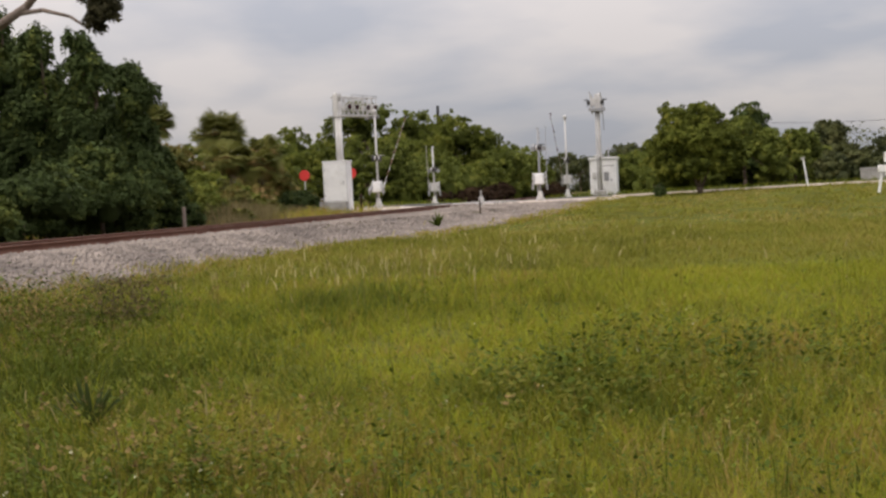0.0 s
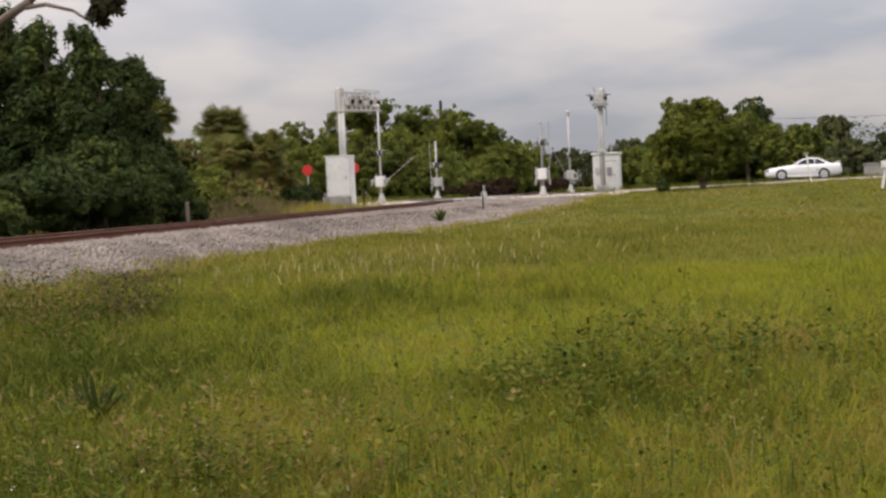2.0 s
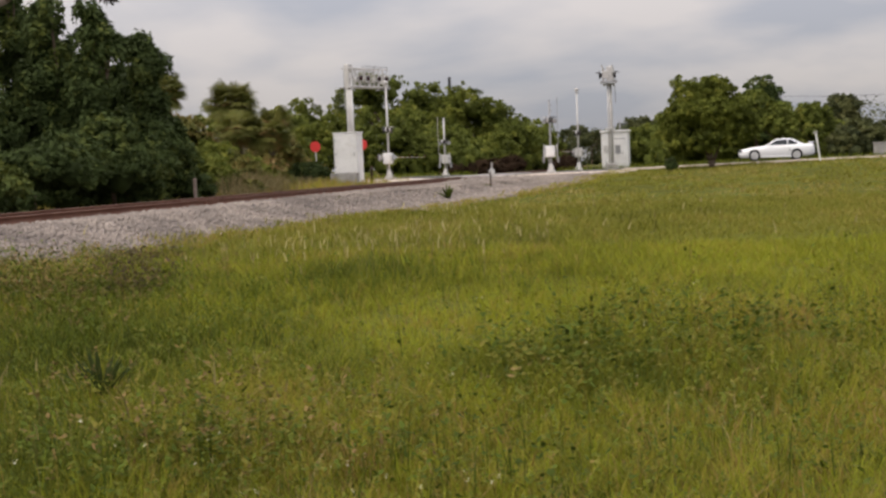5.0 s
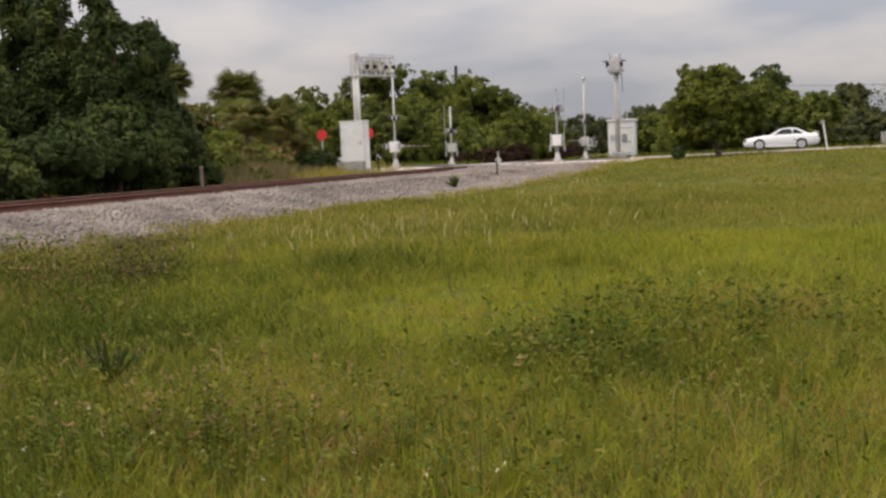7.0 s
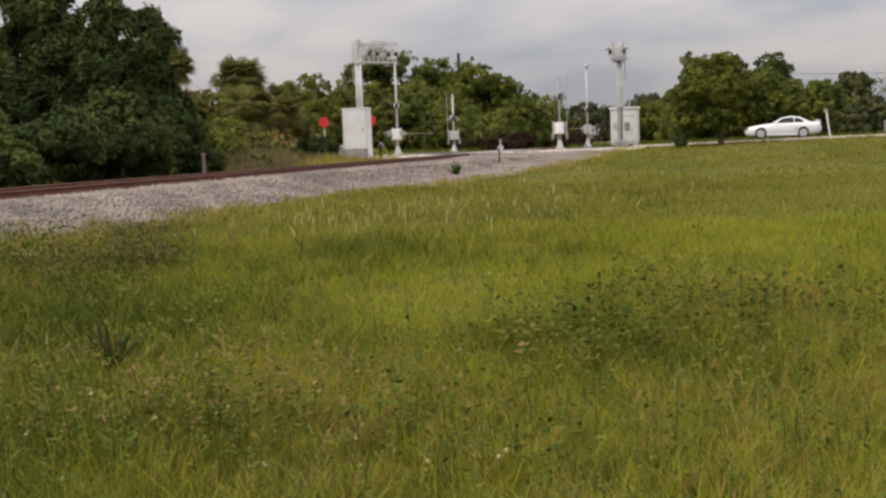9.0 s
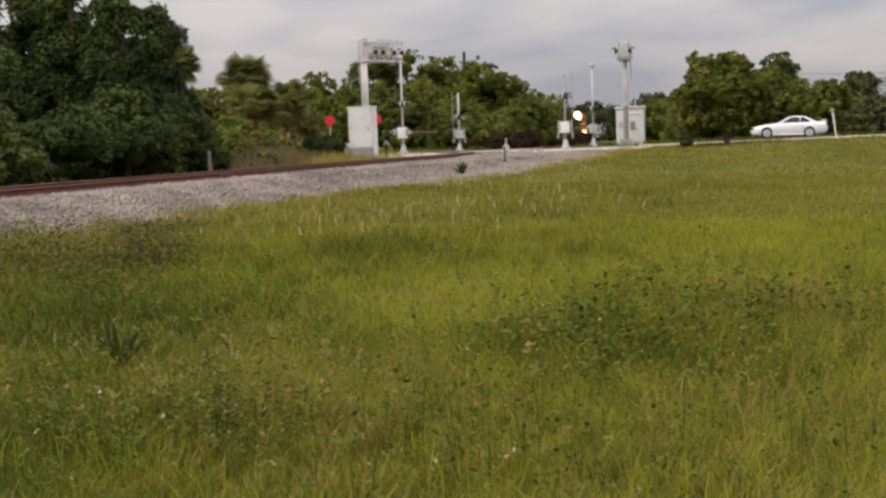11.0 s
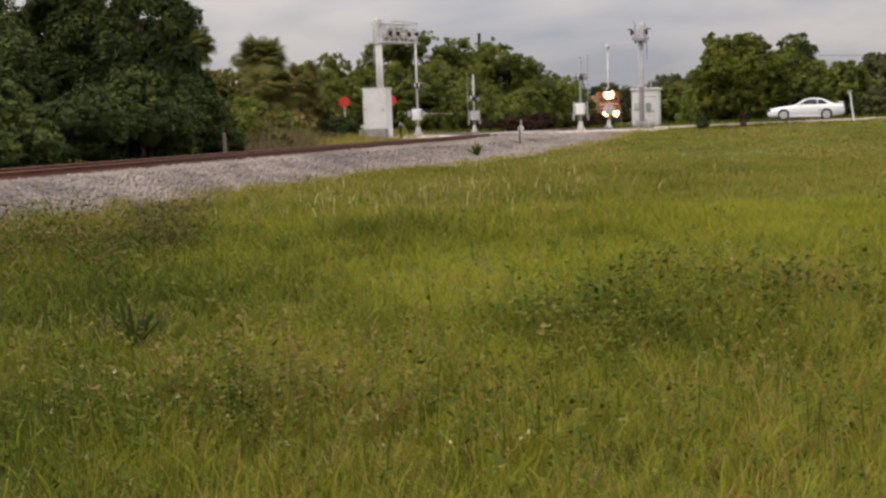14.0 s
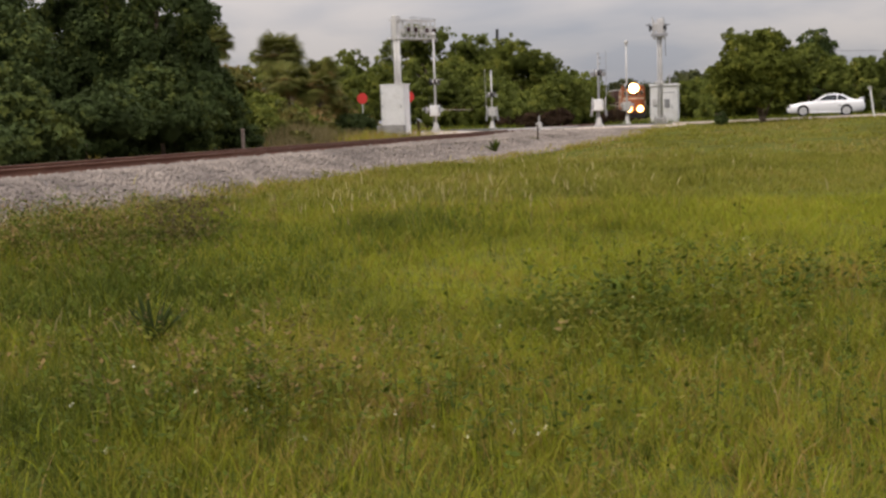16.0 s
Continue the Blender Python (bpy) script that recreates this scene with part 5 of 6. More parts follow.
def build_crossing():
    z = 1.04
    a = gate_mast((-17.85, 64, z), 5.3, ALU, WHITE, "tall crossing signal with a lowering gate beside the road", 2.85, True, 1, 1)
    b = gate_mast((-8.52, 64, z), 4.0, GREY, WHITE, "grey crossing signal with a raised exit gate", 2.95, False, 2, -1)
    c = gate_mast((-8.62, 79, z), 5.25, ALU, ALU, "tall crossing signal with a lowering gate across the road", 2.55, True, 3, 1)
    d = gate_mast((-17.96, 79, z - 0.06), 4.0, ALU, ALU, "crossing signal with a raised exit gate beyond the road", 2.4, False, 4, 1)
    c.rotation_euler[2] = math.pi
    d.rotation_euler[2] = math.pi
    arms = [gate_arm(a, None, 7.2, 0.36), gate_arm(c, None, 7.0, 0.3), gate_arm(b, GREY, 2.9, 0.42), gate_arm(d, ARM_WHITE, 2.9, 0.42)]
    cantilever((-19.78, 63.2, z), -27, 6.63, 2.9, "galvanised cantilever signal gantry at the roadside", (0.75, 2.3))
    cantilever((-6.5, 80, z), 183.0, 7.0, 3.4, "galvanised cantilever signal gantry facing the meadow", (3.0,), 0.72, 0.5, 0.27)
    # tall equipment cabinet by the first gantry
    k = thing("equipment_cabinet", (-19.17, 60.6, 0.95), "white metal signal equipment cabinet on a concrete base", "cabinet")
    part("body", box(B(), (0, 0, 1.62), (1.36, 0.95, 2.2), 0.03), WHITE, k)
    part("roof", box(B(), (0, 0, 2.74), (1.44, 1.03, 0.06), 0.015), WHITE, k)
    part("base", box(B(), (-0.12, -0.1, 0.2), (1.5, 1.3, 0.72), 0.03), CONCRETE, k, "stained concrete base")
    part("side_skirt", box(B(), (0.62, 0.1, 0.3), (0.14, 0.8, 0.5), 0.02), WHITE, k)
    dr = part("door", box(B(), (0.02, -0.49, 1.62), (1.2, 0.03, 2.0), 0.01), WHITE, k, "plain white door")
    part("handle", box(B(), (0.48, -0.52, 1.55), (0.04, 0.04, 0.2), 0.008), GREY, dr)
    for hz in (0.9, 1.6, 2.3):
        part("hinge", tube(B(), (-0.58, -0.51, hz - 0.07), (-0.58, -0.51, hz + 0.07), 0.02, None, 8), GREY, dr)
    # signal house
    k = thing("signal_house", (-6.36, 82.5, 1.0), "white metal signal house with a door and vented panel", "equipment hut")
    part("body", box(B(), (0, 0, 1.32), (1.86, 1.9, 2.5), 0.03), WHITE, k)
    part("roof", box(B(), (0, 0, 2.63), (2.04, 2.08, 0.14), 0.03), WHITE, k)
    part("base", box(B(), (0, 0, 0.03), (1.96, 2.0, 0.14), 0.02), CONCRETE, k)
    dr = part("door", box(B(), (0.26, -0.965, 1.2), (0.82, 0.04, 1.7), 0.012), WHITE, k, "white door with a grey panel")
    part("door_frame", box(B(), (0.26, -0.957, 2.09), (0.95, 0.05, 0.06), 0.01), GREY, k)
    part("panel", box(B(), (0.22, -0.99, 1.35), (0.36, 0.03, 0.62), 0.01), GREY, dr, "grey vent panel")
    for i in range(6):
        part("louvre", box(B(), (0.22, -1.01, 1.12 + i * 0.09), (0.32, 0.02, 0.035), 0.004, (30, 0, 0)), GREY, dr)
    part("handle", box(B(), (0.55, -1.0, 1.1), (0.05, 0.05, 0.16), 0.01), BLACK, dr)
    part("meter_box", box(B(), (-0.62, -0.99, 1.45), (0.3, 0.12, 0.42), 0.02), ALU, k)
    part("vent_pipe", tube(B(), (0.35, -0.2, 2.65), (0.35, -0.2, 3.35), 0.06, None, 10), GREY, k)
    # round-headed track marker and its small stake
    k = thing("track_marker", (-10.76, 58, 0.82), "grey post with a round plate beside the track", "marker post")
    part("post", box(B(), (0, 0, 0.45), (0.09, 0.09, 0.95), 0.012), CONCRETE, k)
    part("plate", tube(B(), (0, -0.06, 0.46), (0, -0.03, 0.46), 0.16, None, 18), ALU, k)
    k = thing("stake", (-8.6, 46.0, float(ground_z(-8.6, 46))), "thin dark wooden stake at the ballast edge", "stake")
    part("rod", box(B(), (0, 0, 0.3), (0.05, 0.04, 0.75), 0.008), TIMBER, k)
    # stub posts across the track
    for x, y, h, lab in ((-15.9, 34, 0.86, "short weathered grey-brown timber post beyond the rails"), (-18.55, 62.8, 1.0, "short weathered timber post by the cabinet"), (-23.6, 57, 2.0, "thin pale post in the scrub")):
        k = thing("stub_post", (x, y, 0.78), lab, "post")
        w = 0.10 if h < 1.5 else 0.09
        part("post", box(B(), (0, 0, h / 2 - 0.05), (w, w, h), 0.02), TIMBER if x == -18.55 else PALE_BARK, k)
    # red octagonal signs
    for x, y in ((-27.1, 78), (-23.8, 78.5)):
        k = thing("octagonal_sign", (x, y, 0.85), "red octagonal road sign on a thin pale post", "road sign", "octagonal signs")
        bm = B()
        prism(bm, [(0.40 * math.cos(radians(22.5 + 45 * i)), 2.58 + 0.40 * math.sin(radians(22.5 + 45 * i))) for i in range(8)], -0.06, -0.045)
        part("plate", bm, RED, k)
        part("post", box(B(), (0, 0, 1.2), (0.07, 0.05, 2.8), 0.008), ALU, k)
    # leaning white marker post at the roadside
    k = thing("marker_post", (5.66, 63, float(ground_z(5.66, 63))), "leaning pale marker post beside the road", "post")
    part("post", box(B(), (-0.1, 0, 0.75), (0.085, 0.07, 1.6), 0.015, (0, -8, 0)), WHITE, k)
    part("cap", box(B(), (-0.22, 0, 1.5), (0.22, 0.10, 0.12), 0.02, (0, -8, 0)), CONCRETE, k)
    # white stand at the meadow's edge
    k = thing("utility_stand", (7.40, 50, float(ground_z(7.40, 50))), "white leaning utility stand in the grass", "utility post")
    part("leg", box(B(), (-0.05, 0, 0.5), (0.1, 0.08, 1.1), 0.015, (0, 10, 0)), WHITE, k)
    part("leg", box(B(), (0.4, 0, 0.5), (0.1, 0.08, 1.1), 0.015, (0, -10, 0)), WHITE, k)
    part("box", box(B(), (0.16, 0, 0.98), (0.62, 0.28, 0.3), 0.03), WHITE, k)
    part("plate", box(B(), (0.3, 0, 1.45), (0.42, 0.03, 0.4), 0.02), WHITE, k)
    # low concrete headwall beyond the road
    k = thing("culvert_headwall", (12.35, 84, 1.3), "low grey concrete headwall beyond the road", "headwall")
    part("wall", box(B(), (0, 0, 0.35), (2.6, 0.3, 0.75), 0.04), CONCRETE, k)
    part("coping", box(B(), (0, 0, 0.76), (2.7, 0.4, 0.1), 0.02), CONCRETE, k)
    # pale house behind the palms
    k = thing("house", (-34.6, 76, 0.7), "pale stucco house mostly hidden behind palms", "house")
    part("wall", box(B(), (0, 0, 1.6), (7, 6, 3.2), 0.02), TAN, k)
    bm = B()
    prism(bm, [(-3.9, 3.2), (3.9, 3.2), (0, 4.5)], -3.4, 3.4)
    part("roof", bm, GREY, k)
    wn = part("window", box(B(), (1.4, -3.01, 1.7), (1.2, 0.08, 1.2), 0.02), WHITE, k)
    part("pane", box(B(), (1.4, -3.06, 1.7), (1.0, 0.02, 1.0), 0.004), CAR_GLASS, wn)
    # far radio pole and utility line
    k = thing("radio_mast", (-53.0, 240, 0.8), "slim dark radio mast above the far trees", "mast")
    part("pole", tube(B(), (0, 0, 0), (0, 0, 19.4), 0.3, 0.16, 8), GREY, k)
    part("antenna", box(B(), (0, 0, 18.2), (0.55, 0.55, 3.0), 0.05), BLACK, k)
    poles = []
    for x, y in ((0.4, 130), (44, 121)):
        k = thing("utility_pole", (x, y, 0.9), "wooden utility pole behind the hedgerow", "utility pole", "utility poles")
        part("pole", tube(B(), (0, 0, 0), (0, 0, 7.5), 0.14, 0.1, 10), BARK, k)
        part("crossarm", box(B(), (0, 0, 7.25), (0.1, 2.0, 0.12), 0.01), TIMBER, k)
        poles.append((x, y, 8.25))
    wire = thing("overhead_wire", (0, 0, 0), "thin overhead utility wires", "wire")
    for dy, dz in ((-0.8, 0), (0.8, 0), (0, -1.2)):
        bm = B()
        p0, p1 = Vector(poles[0]) + Vector((0, dy, dz)), Vector(poles[1]) + Vector((0, dy, dz))
        prev = p0
        for i in range(1, 13):
            q = p0.lerp(p1, i / 12) + Vector((0, 0, -1.1 * 4 * (i / 12) * (1 - i / 12)))
            tube(bm, prev, q, 0.010, None, 5)
            prev = q
        part("cable", bm, BLACK, wire)
    return arms


# ---- vehicles ----
def loft(bm, stations, close=True):
    """Skin between rings of equal length."""
    rings = [[bm.verts.new(p) for p in ring] for ring in stations]
    n = len(rings[0])
    for a, b in zip(rings, rings[1:]):
        for j in range(n):
            bm.faces.new((a[j], a[(j + 1) % n], b[(j + 1) % n], b[j]))
    if close:
        bm.faces.new(rings[0][::-1])
        bm.faces.new(rings[-1])
    bmesh.ops.recalc_face_normals(bm, faces=bm.faces)
    return bm


def build_car():
    """A two-door coupe; its front faces -x, its origin lies on the ground under its middle."""
    car = thing("white_coupe", (4, 75, 1.2), "white two-door coupe car with tinted windows", "car")
    def section(x, zlow, zside, ztop, w, wt):
        return [(x, -w * 0.90, zlow), (x, -w, zlow + 0.14), (x, -w, zside - 0.12), (x, -w * 0.95, zside), (x, -wt, ztop), (x, wt, ztop), (x, w * 0.95, zside), (x, w, zside - 0.12), (x, w, zlow + 0.14), (x, w * 0.90, zlow)]
    st = [(-2.33, 0.36, 0.56, 0.60, 0.62, 0.45), (-2.27, 0.24, 0.62, 0.67, 0.74, 0.55), (-2.05, 0.20, 0.70, 0.74, 0.86, 0.66), (-1.4, 0.19, 0.80, 0.85, 0.92, 0.74), (-0.75, 0.18, 0.86, 0.92, 0.92, 0.76), (0.2, 0.18, 0.89, 0.94, 0.91, 0.74), (1.2, 0.19, 0.92, 0.97, 0.92, 0.74), (1.85, 0.24, 0.93, 0.98, 0.90, 0.70), (2.18, 0.30, 0.90, 0.96, 0.82, 0.62), (2.30, 0.40, 0.84, 0.90, 0.74, 0.56)]
    bm = loft(B(), [section(*s) for s in st])
    body = part("body", bm, CAR_WHITE, car, "", True)
    roof = [(-0.80, 0.90, 0.72, 0.90), (-0.05, 1.27, 0.56, 1.29), (0.45, 1.33, 0.55, 1.355), (0.95, 1.29, 0.55, 1.315), (1.62, 1.0, 0.66, 1.01)]
    bm = loft(B(), [[(x, -0.80, 0.88), (x, -w - 0.02, z), (x, -w * 0.7, zt), (x, w * 0.7, zt), (x, w + 0.02, z), (x, 0.80, 0.88)] for x, z, w, zt in roof])
    part("cabin", bm, CAR_WHITE, car, "rounded white roof", True)
    for s in (-1, 1):
        bm = B()
        pts = [(-0.52, 0.95), (0.02, 1.245), (0.42, 1.285), (0.62, 1.275), (0.62, 0.95)]
        def sidey(z):
            return s * (0.80 - (z - 0.88) * 0.50 + 0.018)
        f = [bm.verts.new((x, sidey(z), z)) for x, z in pts]
        g = [bm.verts.new((x, sidey(z) - s * 0.03, z)) for x, z in pts]
        bm.faces.new(f), bm.faces.new(g[::-1])
        for i in range(5):
            bm.faces.new((f[i], f[(i + 1) % 5], g[(i + 1) % 5], g[i]))
        part("side_window", bm, CAR_GLASS, car, "tinted side window")
        bm = B()
        pts = [(0.68, 0.96), (0.68, 1.265), (0.90, 1.25), (1.28, 1.03), (1.2, 0.96)]
        f = [bm.verts.new((x, sidey(z), z)) for x, z in pts]
        g = [bm.verts.new((x, sidey(z) - s * 0.03, z)) for x, z in pts]
        bm.faces.new(f), bm.faces.new(g[::-1])
        for i in range(5):
            bm.faces.new((f[i], f[(i + 1) % 5], g[(i + 1) % 5], g[i]))
        part("quarter_window", bm, CAR_GLASS, car, "tinted rear quarter window")
        part("wing_mirror", box(B(), (-0.42, s * 0.93, 0.98), (0.12, 0.2, 0.13), 0.03), CAR_WHITE, car)
        part("headlight", box(B(), (-2.19, s * 0.62, 0.60), (0.2, 0.34, 0.13), 0.03, (0, 0, s * 20)), CAR_GLASS, car)
        part("tail_light", box(B(), (2.25, s * 0.6, 0.80), (0.06, 0.4, 0.16), 0.02), LENS, car)
        part("door_handle", box(B(), (0.50, s * 0.925, 0.80), (0.16, 0.025, 0.04), 0.008), CAR_WHITE, car)
        part("door_seam", box(B(), (0.70, s * 0.917, 0.56), (0.008, 0.010, 0.5)), GREY, car)
        part("sill", box(B(), (-0.05, s * 0.90, 0.24), (1.9, 0.05, 0.10), 0.02), CAR_WHITE, car)
        part("side_scoop", box(B(), (0.80, s * 0.912, 0.62), (0.10, 0.03, 0.12), 0.01), GREY, car)
        for wx in (-1.38, 1.20):
            bm = B()
            tube(bm, (wx, s * 0.70, 0.35), (wx, s * 0.923, 0.35), 0.352, None, 28)
            part("wheel_arch", bm, RUBBER, car)
    bm = B()
    loft(bm, [[(x, -w, z), (x, w, z), (x, w, z + 0.02), (x, -w, z + 0.02)] for x, z, w in ((-0.76, 0.93, 0.70), (-0.12, 1.245, 0.54))])
    part("windscreen", bm, CAR_GLASS, car)
    bm = B()
    loft(bm, [[(x, -w, z), (x, w, z), (x, w, z + 0.02), (x, -w, z + 0.02)] for x, z, w in ((1.02, 1.285, 0.5), (1.55, 1.035, 0.58))])
    part("rear_window", bm, CAR_GLASS, car)
    part("bumper", box(B(), (-2.26, 0, 0.42), (0.14, 1.4, 0.22), 0.05), CAR_WHITE, car)
    part("rear_spoiler", box(B(), (2.12, 0, 1.07), (0.30, 1.36, 0.035), 0.012), CAR_WHITE, car)
    for s in (-0.5, 0.5):
        part("spoiler_foot", box(B(), (2.12, s, 1.02), (0.16, 0.05, 0.12), 0.01), CAR_WHITE, car)
    part("number_plate", box(B(), (2.32, 0, 0.6), (0.02, 0.3, 0.15), 0.004), ALU, car)
    for ob in car.children:
        ob.data.transform(Matrix.Diagonal((0.97, 1, 1, 1)))
    wheels = []
    for wx in (-1.38, 1.20):
        for s in (-1, 1):
            w = new("wheel")
            w.parent = car
            bm = tube(B(), (0, -0.11, 0), (0, 0.11, 0), 0.325, None, 28)
            bmesh.ops.bevel(bm, geom=[e for e in bm.edges if abs(e.verts[0].co.y - e.verts[1].co.y) < 1e-5], offset=0.03, segments=2, affect="EDGES")
            part("tyre", bm, RUBBER, w)
            bm = tube(B(), (0, s * 0.05, 0), (0, s * 0.118, 0), 0.24, 0.23, 24)
            for i in range(5):
                a = 1.2566 * i
                box(bm, (0.1 * math.cos(a), s * 0.125, 0.1 * math.sin(a)), (0.2, 0.02, 0.05), 0.006, (0, -math.degrees(a), 0))
            part("rim", bm, ALLOY, w)
            wheels.append((w, wx * 0.97, s * 0.835))
    return car, wheels


def build_locomotive():
    """A hood locomotive; its front faces -y, its origin lies between the rails under its front coupler."""
    lo = thing("locomotive", (TRACK_X, 180, RAIL_Z), "orange diesel locomotive with lit headlights", "locomotive")
    part("frame", box(B(), (0, 9.2, 1.25), (3.0, 17.6, 0.34), 0.04), LOCO_DARK, lo)
    part("fuel_tank", box(B(), (0, 9.2, 0.72), (2.6, 4.6, 0.8), 0.15), LOCO_DARK, lo)
    bm = box(B(), (0, 1.55, 2.05), (1.9, 1.7, 1.3), 0.12)
    part("nose", bm, LOCO_ORANGE, lo, "low orange nose")
    bm = box(B(), (0, 3.4, 2.85), (3.0, 2.3, 2.9), 0.16)
    cab = part("cab", bm, LOCO_ORANGE, lo, "orange cab with cream band")
    part("cab_roof", box(B(), (0, 3.4, 4.36), (2.8, 2.5, 0.14), 0.05), LOCO_ORANGE, lo)
    part("band", box(B(), (0, 2.235, 2.75), (2.7, 0.02, 0.26), 0.004), LOCO_CREAM, lo, "cream stripe")
    for x in (-1.05, -0.4, 0.4, 1.05):
        w = part("cab_window", box(B(), (x, 2.22, 3.45), (0.52 if abs(x) < 1 else 0.42, 0.05, 0.62), 0.03), LOCO_CREAM, cab)
        part("pane", box(B(), (x, 2.19, 3.45), (0.42 if abs(x) < 1 else 0.32, 0.03, 0.5), 0.02), CAR_GLASS, w)
    for s in (-1, 1):
        w = part("side_window", box(B(), (s * 1.5, 3.5, 3.4), (0.04, 1.3, 0.62), 0.015), LOCO_CREAM, cab)
        part("pane", box(B(), (s * 1.52, 3.5, 3.4), (0.03, 1.16, 0.5), 0.01), CAR_GLASS, w)
    part("hood", box(B(), (0, 11.0, 2.75), (1.9, 12.9, 2.7), 0.12), LOCO_ORANGE, lo, "long orange engine hood")
    part("hood_stripe", box(B(), (-0.96, 11.0, 3.2), (0.02, 12.6, 0.35), 0.004), LOCO_CREAM, lo)
    part("hood_stripe", box(B(), (0.96, 11.0, 3.2), (0.02, 12.6, 0.35), 0.004), LOCO_CREAM, lo)
    for y in (8, 12, 15):
        part("roof_fan", tube(B(), (0, y, 4.1), (0, y, 4.3), 0.6, 0.58, 18), LOCO_DARK, lo)
    part("exhaust_stack", box(B(), (0, 10, 4.25), (0.9, 0.35, 0.35), 0.04), LOCO_DARK, lo)
    part("horn", box(B(), (0.4, 3.2, 4.55), (0.5, 0.4, 0.22), 0.04), LOCO_DARK, lo)
    part("pilot", box(B(), (0, 0.42, 0.72), (2.7, 0.12, 0.9), 0.04), LOCO_DARK, lo, "dark pilot plate")
    part("anticlimber", box(B(), (0, 0.45, 1.36), (2.9, 0.4, 0.16), 0.03), LOCO_ORANGE, lo)
    part("coupler", box(B(), (0, 0.1, 0.88), (0.3, 0.7, 0.28), 0.05), RUST, lo)
    for s in (-1, 1):
        for y in (0.55, 2.0, 6, 10, 14, 17.6):
            part("handrail_post", tube(B(), (s * 1.42, y, 1.4), (s * 1.42, y, 2.4), 0.025, None, 6), LOCO_CREAM, lo)
        part("handrail", tube(B(), (s * 1.42, 0.55, 2.4), (s * 1.42, 2.1, 2.4), 0.025, None, 6), LOCO_CREAM, lo)
        part("handrail", tube(B(), (s * 1.42, 4.7, 2.4), (s * 1.42, 17.6, 2.4), 0.025, None, 6), LOCO_CREAM, lo)
        for i in range(3):
            part("step", box(B(), (s * 1.35, 0.8, 0.5 + 0.28 * i), (0.3, 0.5, 0.04), 0.008), LOCO_CREAM, lo)
        hd = part("ditch_light", tube(B(), (s * 0.70, 0.2, 1.41), (s * 0.70, 0.5, 1.41), 0.24, 0.2, 18), LOCO_DARK, lo)
        # added glowing disc wider than the lamp, for its orange glare
        part("flat_disc", tube(B(), (s * 0.70, 0.17, 1.41), (s * 0.70, 0.2, 1.41), 0.48, 0.4, 24), HALO, hd, "orange glowing disc standing for the glare round the lamp")
        part("lens", ball(B(), (s * 0.70, 0.15, 1.41), (0.34, 0.06, 0.34), 18, 10), DITCH, hd, "bright yellow-white ditch light")
    hd = part("headlight", box(B(), (0, 2.16, 4.08), (1.1, 0.24, 0.62), 0.08), LOCO_DARK, lo)
    # added glowing disc behind the lenses, for the headlight's glare
    part("flat_disc", ball(B(), (0, 2.03, 4.08), (0.82, 0.03, 0.66), 28, 12), HALO, hd, "orange glowing disc standing for the glare round the lamp")
    for s in (-1, 1):
        part("lens", ball(B(), (s * 0.10, 1.99, 4.08), (0.5, 0.07, 0.54), 18, 10), BEAM, hd, "glaring yellow-white headlight")
    for y in (3.2, 15.2):
        t = part("truck_frame", box(B(), (0, y, 0.62), (2.3, 3.6, 0.42), 0.06), LOCO_DARK, lo)
        for dy in (-1.35, 1.35):
            for s in (-0.755, 0.755):
                part("wheel", tube(B(), (s - 0.06, y + dy, 0.5), (s + 0.06, y + dy, 0.5), 0.5, None, 24), RUST, t)
    return lo


def build_boxcar():
    bc = thing("freight_car", (TRACK_X, 200, RAIL_Z), "rusty brown covered freight car behind the locomotive", "freight car", "freight cars")
    part("body", box(B(), (0, 8, 2.7), (2.9, 14.6, 3.0), 0.08), FREIGHT, bc)
    part("roof", box(B(), (0, 8, 4.25), (3.0, 14.8, 0.14), 0.05), ALU, bc)
    for i in range(12):
        for s in (-1, 1):
            part("rib", box(B(), (s * 1.47, 1.4 + i * 1.2, 2.7), (0.07, 0.1, 2.9), 0.01), FREIGHT, bc)
    part("frame", box(B(), (0, 8, 1.1), (2.6, 15.4, 0.26), 0.03), LOCO_DARK, bc)
    for y in (2.4, 13.6):
        t = part("truck_frame", box(B(), (0, y, 0.55), (2.2, 2.4, 0.35), 0.05), LOCO_DARK, bc)
        for dy in (-0.85, 0.85):
            for s in (-0.755, 0.755):
                part("wheel", tube(B(), (s - 0.06, y + dy, 0.42), (s + 0.06, y + dy, 0.42), 0.42, None, 20), RUST, t)
    return bc


build_ground()
build_ballast()
build_track()
build_road()
arms = build_crossing()
car, wheels = build_car()
loco = build_locomotive()
cars = [build_boxcar()]
for i in range(3):
    cars.append(copy_thing(cars[0], pose(TRACK_X, 220, RAIL_Z)))
build_trees()
build_meadow()
spiky_plant((-3.92, 6.8, float(ground_z(-3.92, 6.8))), 26, 0.41, 0.042, YUCCA, "spiky dark green rosette plant in the grass", 4)
spiky_plant((-8.9, 39.5, float(ground_z(-8.9, 39.5))), 22, 0.7, 0.09, WEED, "dark weed clump at the ballast edge", 5)


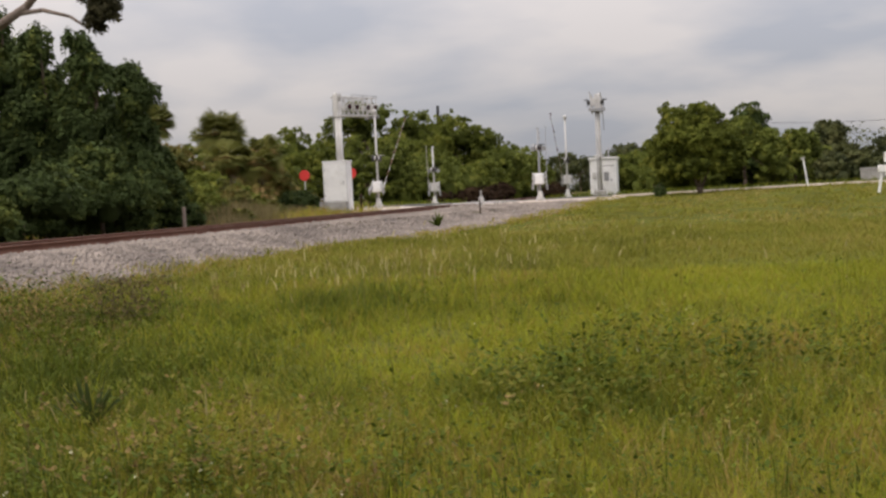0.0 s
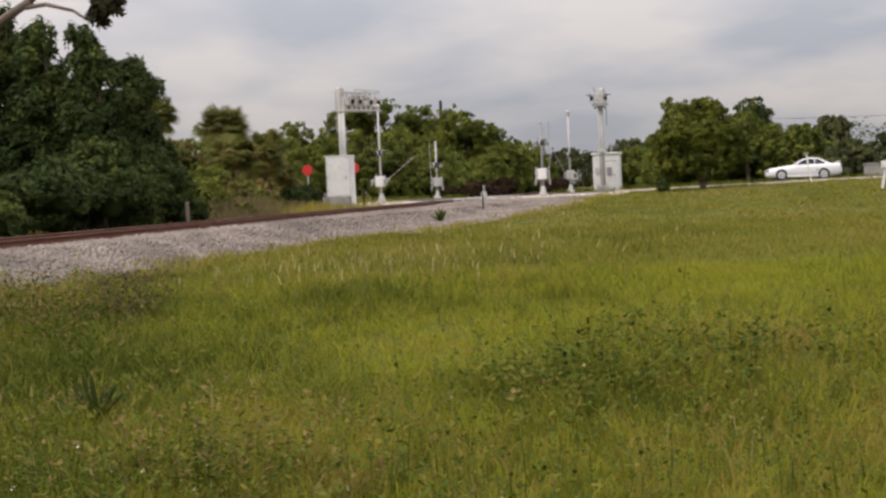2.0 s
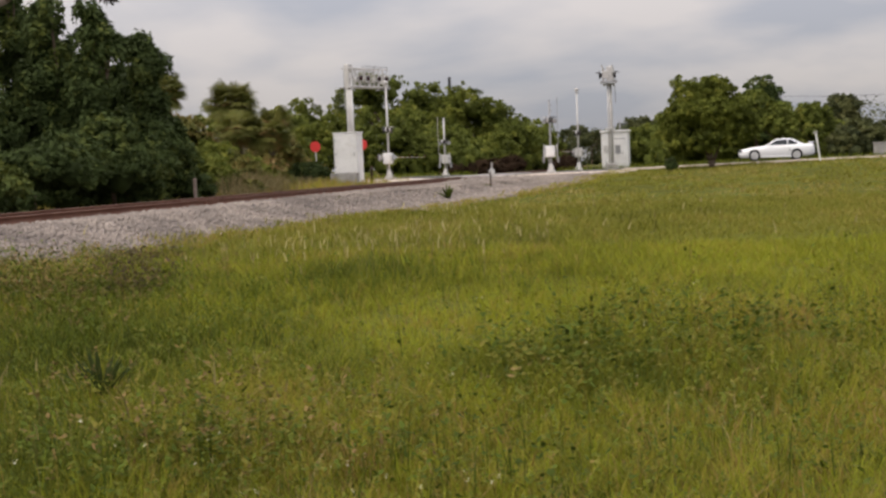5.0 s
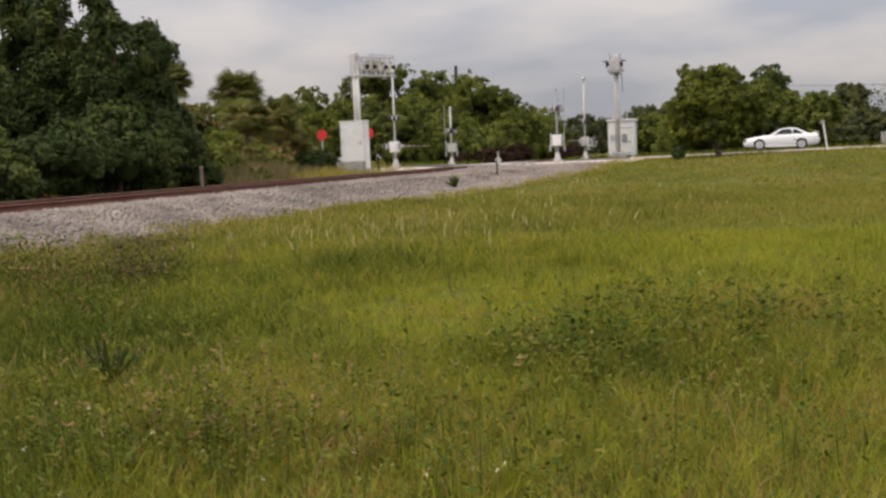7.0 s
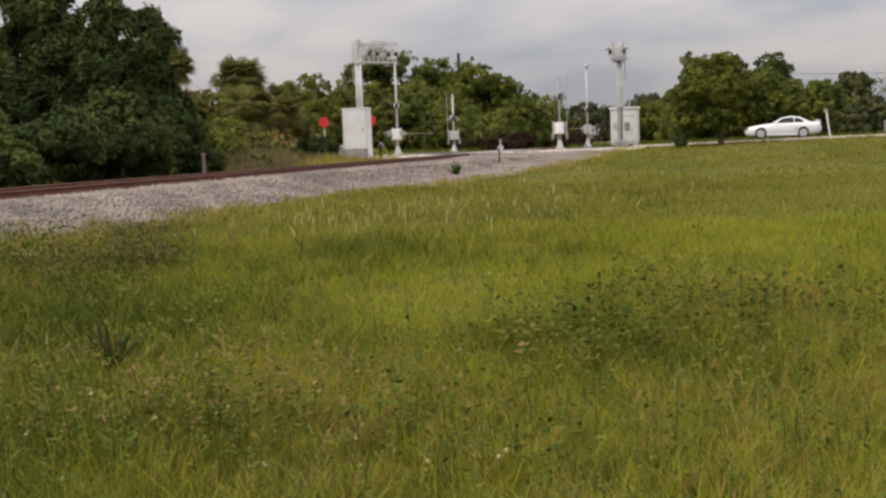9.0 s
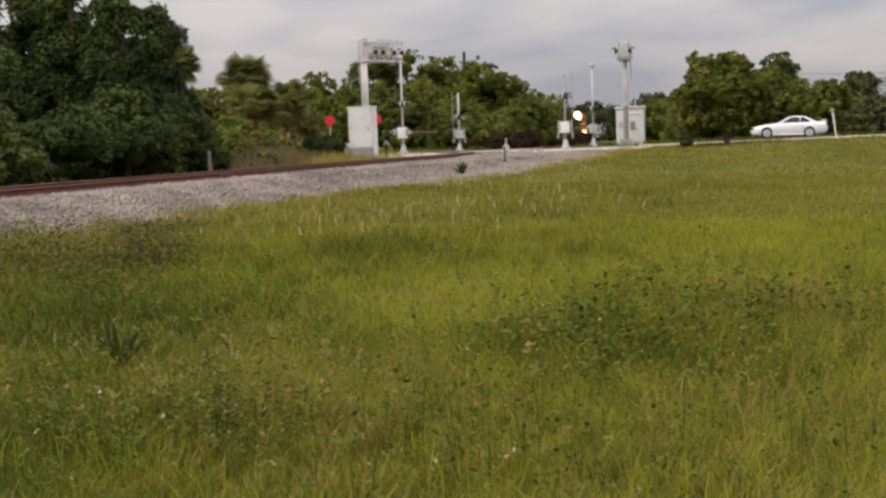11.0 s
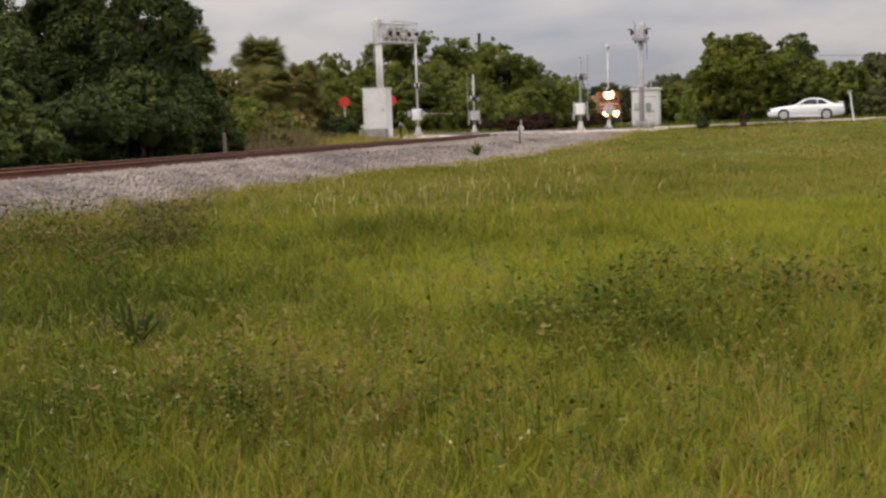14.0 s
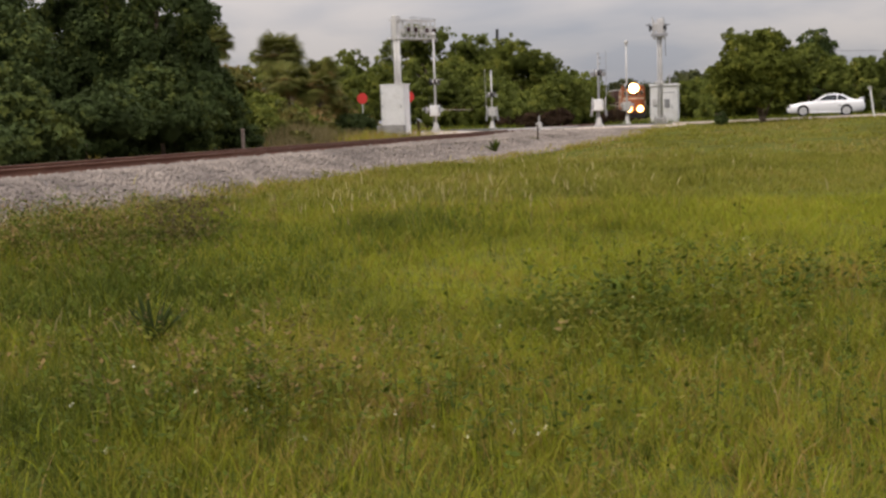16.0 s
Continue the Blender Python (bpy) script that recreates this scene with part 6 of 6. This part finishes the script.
def motions():
    """The car that brakes to a stop, the gates that come down, the train that nears."""
    nose = [(0, 11.2), (0.2, 10.0), (0.5, 8.56), (1.0, 6.8), (1.5, 5.24), (2.0, 4.0), (2.5, 3.05), (3.0, 2.42), (3.5, 2.14), (4.0, 2.0), (5.5, 1.82), (7.0, 1.72), (9.0, 1.65), (16.0, 1.65)]
    ts, xs = zip(*nose)

    def car_x(t):
        return float(np.interp(t, ts, xs)) + 2.26

    rows = [(t, pose(x + 2.26, 75, float(road_z(x + 2.26)) + 0.02, 0, 0.7, 0)) for t, x in nose]
    walk(car, rows)
    times = [i / 15 for i in range(61)] + [5.5, 7.0, 9.0, 16.0]
    for w, wx, wy in wheels:
        walk(w, [(t, pose(wx, wy, 0.325, 0, math.degrees((car_x(t) - car_x(0)) / 0.325), 0)) for t in times])
    drop = [(0, 36), (0.5, 31.5), (1.0, 26), (1.5, 19.5), (2.0, 12.5), (2.5, 8), (3.0, 4.8), (3.5, 2.4), (4.0, 0.4), (4.5, 0), (16, 0)]
    walk(arms[0], [(t, pose(0, 0, 1.25, a, 0, 0)) for t, a in drop])
    walk(arms[1], [(t, pose(0, 0, 1.25, a, 0, 0)) for t, a in drop])
    for a in arms[2:]:
        walk(a, [(0, pose(0, 0, 1.25, 88, 0, 0)), (16, pose(0, 0, 1.25, 88, 0, 0))])

    def s_front(t):
        return float(np.interp(t, (0, 9, 11.4, 12.5, 16), (265, 197.5, 178.5, 171.3, 150)))

    for ob, back, length in [(loco, 0.0, 14.0)] + [(c, 18.6 + 16.2 * i, 12.0) for i, c in enumerate(cars)]:
        rows = []
        for i in [k / 2 for k in range(33)]:
            s = s_front(i) + back
            a, b = track_point(s + 2), track_point(s + 2 + length)
            h = math.degrees(math.atan2(-(b[0] - a[0]), b[1] - a[1]))
            x, y = a[0] + 2 * math.sin(radians(h)), a[1] - 2 * math.cos(radians(h))
            rows.append((i, pose(x, y, RAIL_Z, 0, 0, h)))
        walk(ob, rows)


motions()
